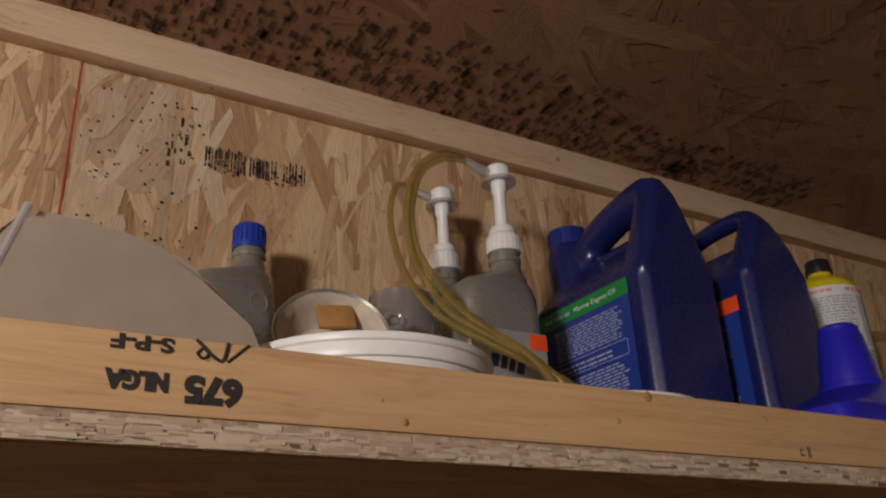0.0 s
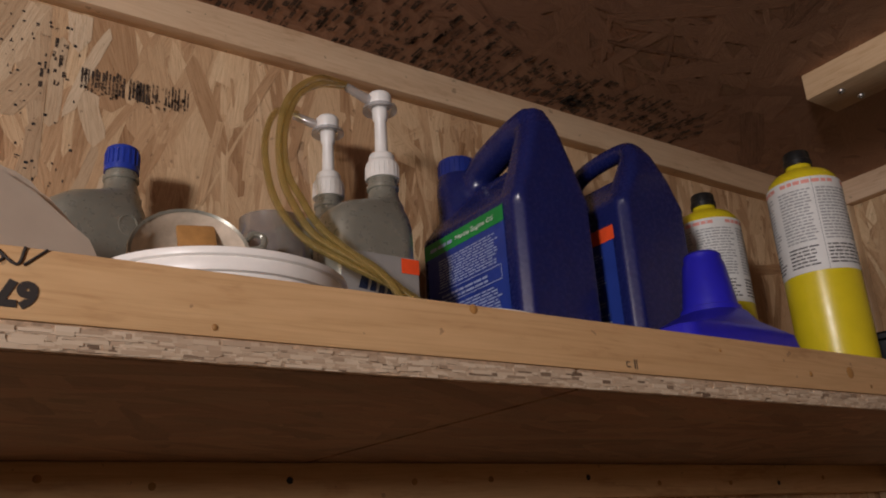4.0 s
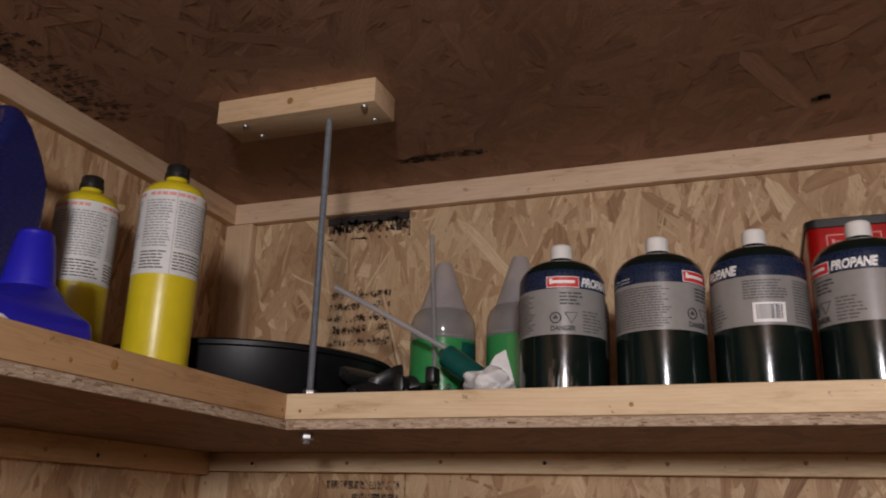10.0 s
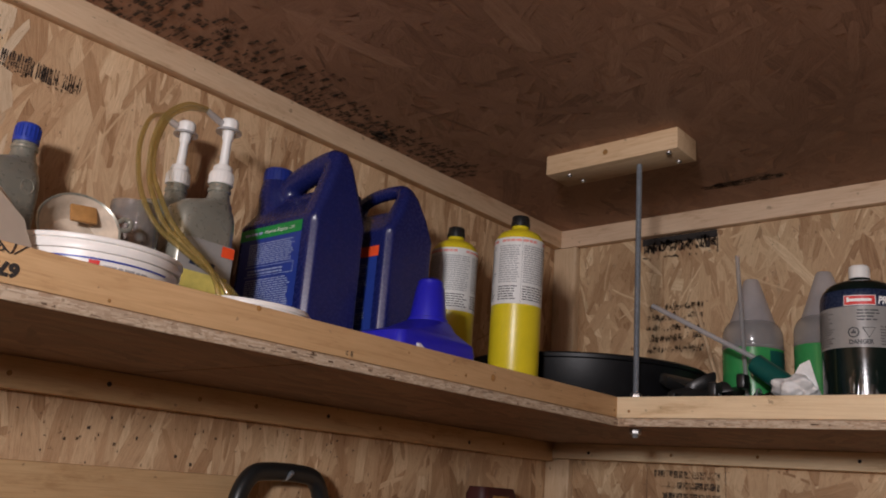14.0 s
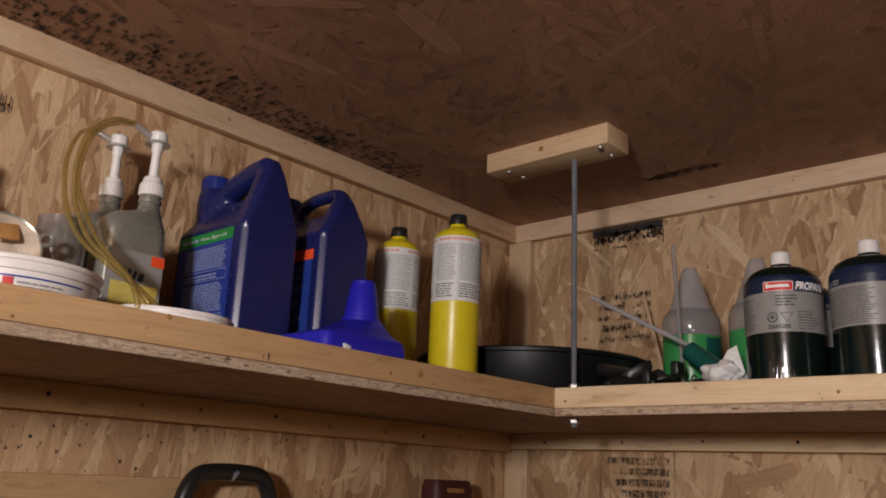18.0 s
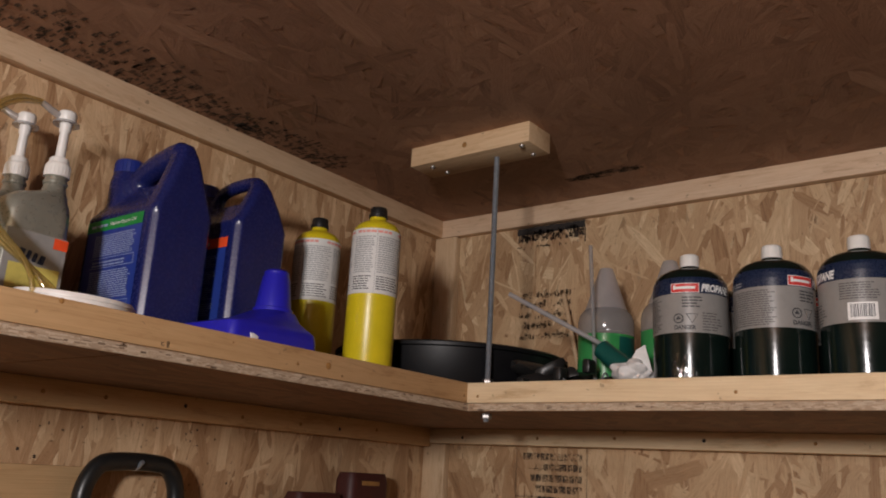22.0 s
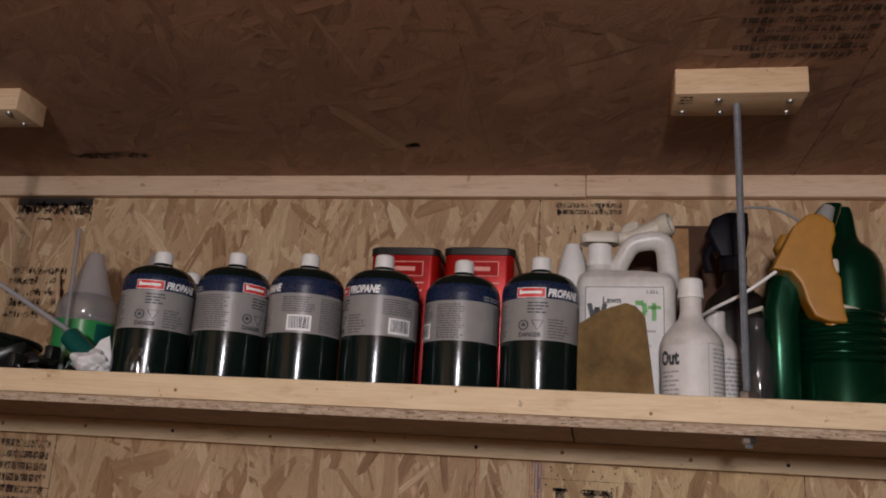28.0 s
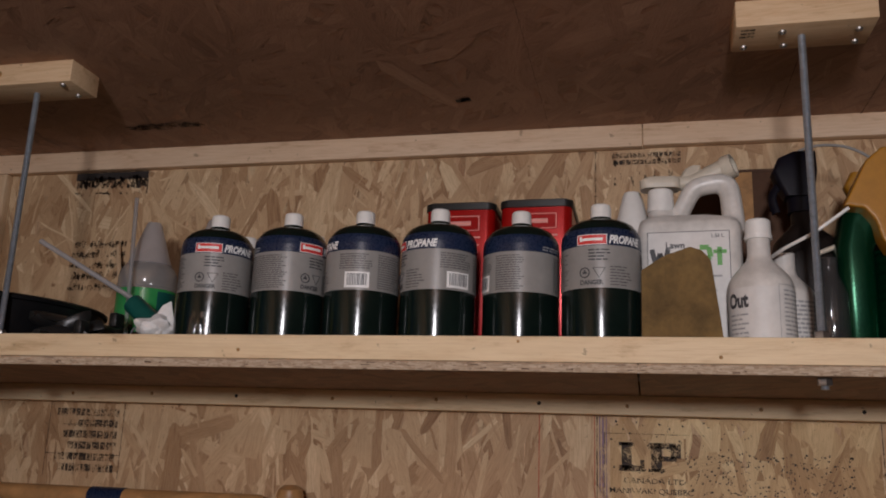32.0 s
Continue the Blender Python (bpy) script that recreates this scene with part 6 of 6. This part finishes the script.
part("body", loft([(0, 0, 0.024, 0.018, 0.014, 0), (0, 0, 0.026, 0.020, 0.015, 0.004), (0, 0, 0.026, 0.020, 0.015, 0.14), (0, -0.010, 0.024, 0.022, 0.015, 0.18), (0, -0.030, 0.022, 0.020, 0.014, 0.215), (0, -0.052, 0.018, 0.017, 0.012, 0.250), (0, -0.066, 0.012, 0.012, 0.010, 0.276)], 6), M_GREENMETAL, g2, "", True, 60)
g3 = thing("green_bottle", (1.345, -0.780, ZS), 0, "rounded green bottle behind the trigger sprayer", "bottle")
part("body", lathe([(0, 0), (0.041, 0), (0.044, 0.004), (0.044, 0.205), (0.042, 0.220), (0.036, 0.235), (0.026, 0.246), (0.019, 0.252), (0.015, 0.262), (0.012, 0.290), (0.009, 0.300), (0, 0.300)], 44), M_GREENMETAL, g3)
tg = thing("trigger_sprayer", (1.215, -0.700, ZS + 0.122), 0, "amber yellow trigger sprayer head with a grey nozzle", "sprayer")
outline = [(-0.038, 0.062), (-0.012, 0.114), (0.005, 0.129), (0.018, 0.129), (0.033, 0.118), (0.034, 0.104), (0.028, 0.086), (0.030, 0.066), (0.036, 0.052), (0.037, 0.026), (0.041, 0.0), (0.022, 0.001), (0.006, 0.007), (-0.003, 0.026), (-0.007, 0.044), (-0.017, 0.058)]
remeshed(part("shroud", prism(outline, 0.030, lambda u, v, w: (w, -u, v), 0.0), M_TRIGGER, tg), 0.0020, 7)
part("nozzle", tube(spline([(0.015, -0.020, 0.116), (0.015, -0.026, 0.130), (0.015, -0.031, 0.142)], 4), lambda q: 0.0125 - 0.005 * q, 16), M_GREYLABEL, tg, "grey nozzle")
part("trigger_tab", box(0.010, -0.038, 0.060, 0.022, -0.029, 0.078, 0.003), M_BEIGE, tg)
part("neck", lathe([(0, -0.004), (0.008, -0.004), (0.009, 0.002), (0.008, 0.012), (0, 0.012)], 24, None, Matrix.Translation((0.017, -0.028, -0.002))), M_TRIGGER, tg)
wh = thing("white_hose", (0, 0, 0), 0, "thin white plastic hose looped over the green bottles", "hose")
part("hose_turn", tube(spline([(1.27, -0.585, 2.030), (1.235, -0.600, 2.036), (1.215, -0.630, 2.050), (1.210, -0.665, 2.075)], 6), 0.0020, 8), M_WHITE, wh)
part("hose_turn", tube(spline([(1.275, -0.640, 2.038), (1.262, -0.668, 2.046), (1.262, -0.705, 2.054), (1.262, -0.745, 2.048), (1.258, -0.790, 2.032), (1.255, -0.835, 2.000), (1.26, -0.87, 1.955)], 6), 0.0029, 10), M_BEIGE, wh)
wi = thing("wire", (0, 0, 0), 0, "thin grey wire arching behind the spray heads", "wire")
part("wire", tube(spline([(1.34, -0.61, 2.15), (1.33, -0.64, 2.186), (1.33, -0.69, 2.190), (1.33, -0.73, 2.165), (1.33, -0.75, 2.12)], 6), 0.0018, 6), M_GREYLABEL, wi)
lf = thing("amber_nozzle", (1.352, -0.712, ZS), 0, "amber plastic nozzle on a dark bottle at the back", "nozzle")
part("body", lathe([(0, 0), (0.032, 0), (0.034, 0.003), (0.034, 0.165), (0.026, 0.188), (0.014, 0.205), (0.012, 0.23), (0, 0.23)], 24), M_DARKBOTTLE, lf)
part("head", loft([(0, 0, 0.010, 0.012, 0.006, 0.226), (0, 0.004, 0.010, 0.015, 0.006, 0.246), (0, 0.0, 0.008, 0.010, 0.006, 0.264)], 4), M_TRIGGER, lf, "amber head")
for x, y, h, m, lb in ((1.36, -0.862, 0.165, M_RUST, "dark bottle with a dark red cap"), (1.34, -0.925, 0.168, M_CAPBLUE, "dark bottle with a navy cap")):
    ob = thing("dark_bottle", (x, y, ZS), 0, lb, "bottle", "dark bottles at the shelf's end")
    part("body", lathe([(0, 0), (0.028, 0), (0.030, 0.003), (0.030, 0.118), (0.022, 0.138), (0.013, 0.144), (0, 0.144)], 32), M_DARKBOTTLE, ob)
    part("cap", lathe([(0, h + 0.012), (0.015, h + 0.012), (0.017, h + 0.009), (0.017, 0.142), (0, 0.142)], 28), m, ob)
wbk = thing("wood_block", (1.215, -0.835, ZS), 6, "small sawn pine block lying on the shelf", "wood block")
part("block", box(-0.034, -0.05, 0.0, 0.034, 0.05, 0.050, 0.0015), M_PINE_Y, wbk)

# ======== below the shelf ========
hd = thing("hung_tool", (0.858, 0.700, 1.805), 0, "black rubber-covered loop handle of a hung tool", "tool")
part("loop", tube(spline([(-0.058, 0.0, -0.20), (-0.066, 0.0, -0.09), (-0.067, 0.0, -0.048), (-0.052, 0.0, -0.020), (-0.026, 0.0, -0.013), (0.026, 0.0, -0.013), (0.052, 0.0, -0.020), (0.067, 0.0, -0.048), (0.066, 0.0, -0.09), (0.058, 0.0, -0.20)], 6), 0.0115, 14), M_BLACK, hd)
part("hook", tube(spline([(0.0, 0.036, -0.016), (0.0, 0.0, -0.021), (0.0, -0.016, -0.012)], 5), 0.003, 8), M_STEEL, hd)
for x, z, wd in ((1.185, 1.762, 0.050), (1.296, 1.796, 0.048)):
    ob = thing("tool_grip", (x, 0.703, z), 0, "dark red-brown rubber grip of a hung tool", "tool", "hung tool grips")
    part("grip", loft([(0, 0, wd * 0.8, 0.018, 0.012, -0.20), (0, 0, wd, 0.022, 0.014, -0.10), (0, 0, wd, 0.022, 0.014, -0.012), (0, 0, wd * 0.92, 0.018, 0.012, 0.0)], 5), M_RUST, ob)
    part("grip_print", box(-wd * 0.5, -0.0226, -0.020, wd * 0.4, -0.020, -0.013, 0.0005), M_BROWNTAPE, ob)
    part("hook", tube([(0, 0.0, -0.05), (0, 0.034, -0.045)], 0.003, 8), M_STEEL, ob)

pole = thing("broom_handle", (1.455, 0.0, 1.711), 0, "varnished wooden broom handle with a navy band, hung level", "broom handle")
part("pole", tube([(0, 0.72, -0.001), (0, 0.60, 0.0), (0, 0.30, 0.0), (0, 0.115, 0.001), (0, 0.108, 0.001)], lambda q: 0.0145 if q < 0.95 else 0.012, 20), M_HANDLE, pole)
part("band", tube([(0, 0.397, 0), (0, 0.338, 0)], 0.0153, 20), M_NAVY, pole, "navy tape band")
for y in (0.55, 0.20):
    part("hook", tube(spline([(0.06, y, -0.004), (0.02, y, -0.019), (0.0, y, -0.018), (-0.018, y, -0.010)], 5), 0.0028, 8), M_STEEL, pole)
# turned knob end of some tool; the tool itself is not known
kn = thing("tool_knob", (1.470, 0.074, 1.722), 0, "turned wooden knob end of a tool on the wall", "mallet")
part("knob", lathe([(0, 0.020), (0.010, 0.019), (0.018, 0.013), (0.0205, 0.003), (0.018, -0.008), (0.012, -0.016), (0.010, -0.05), (0, -0.05)], 28), M_HANDLE, kn)
part("peg", tube([(0, 0, -0.02), (0.05, 0, -0.02)], 0.005, 10), M_HANDLE, kn)
kn2 = thing("wooden_handle_end", (1.470, -0.16, 1.712), 0, "turned wooden end of a second handle on the wall", "handle")
part("handle", tube([(0, 0.03, 0.0), (0, 0.02, 0.006), (0, -0.06, 0.004), (0, -0.30, -0.04)], lambda q: 0.014, 18), M_HANDLE, kn2)
part("peg", tube([(0, -0.04, -0.002), (0.05, -0.04, -0.002)], 0.004, 10), M_HANDLE, kn2)
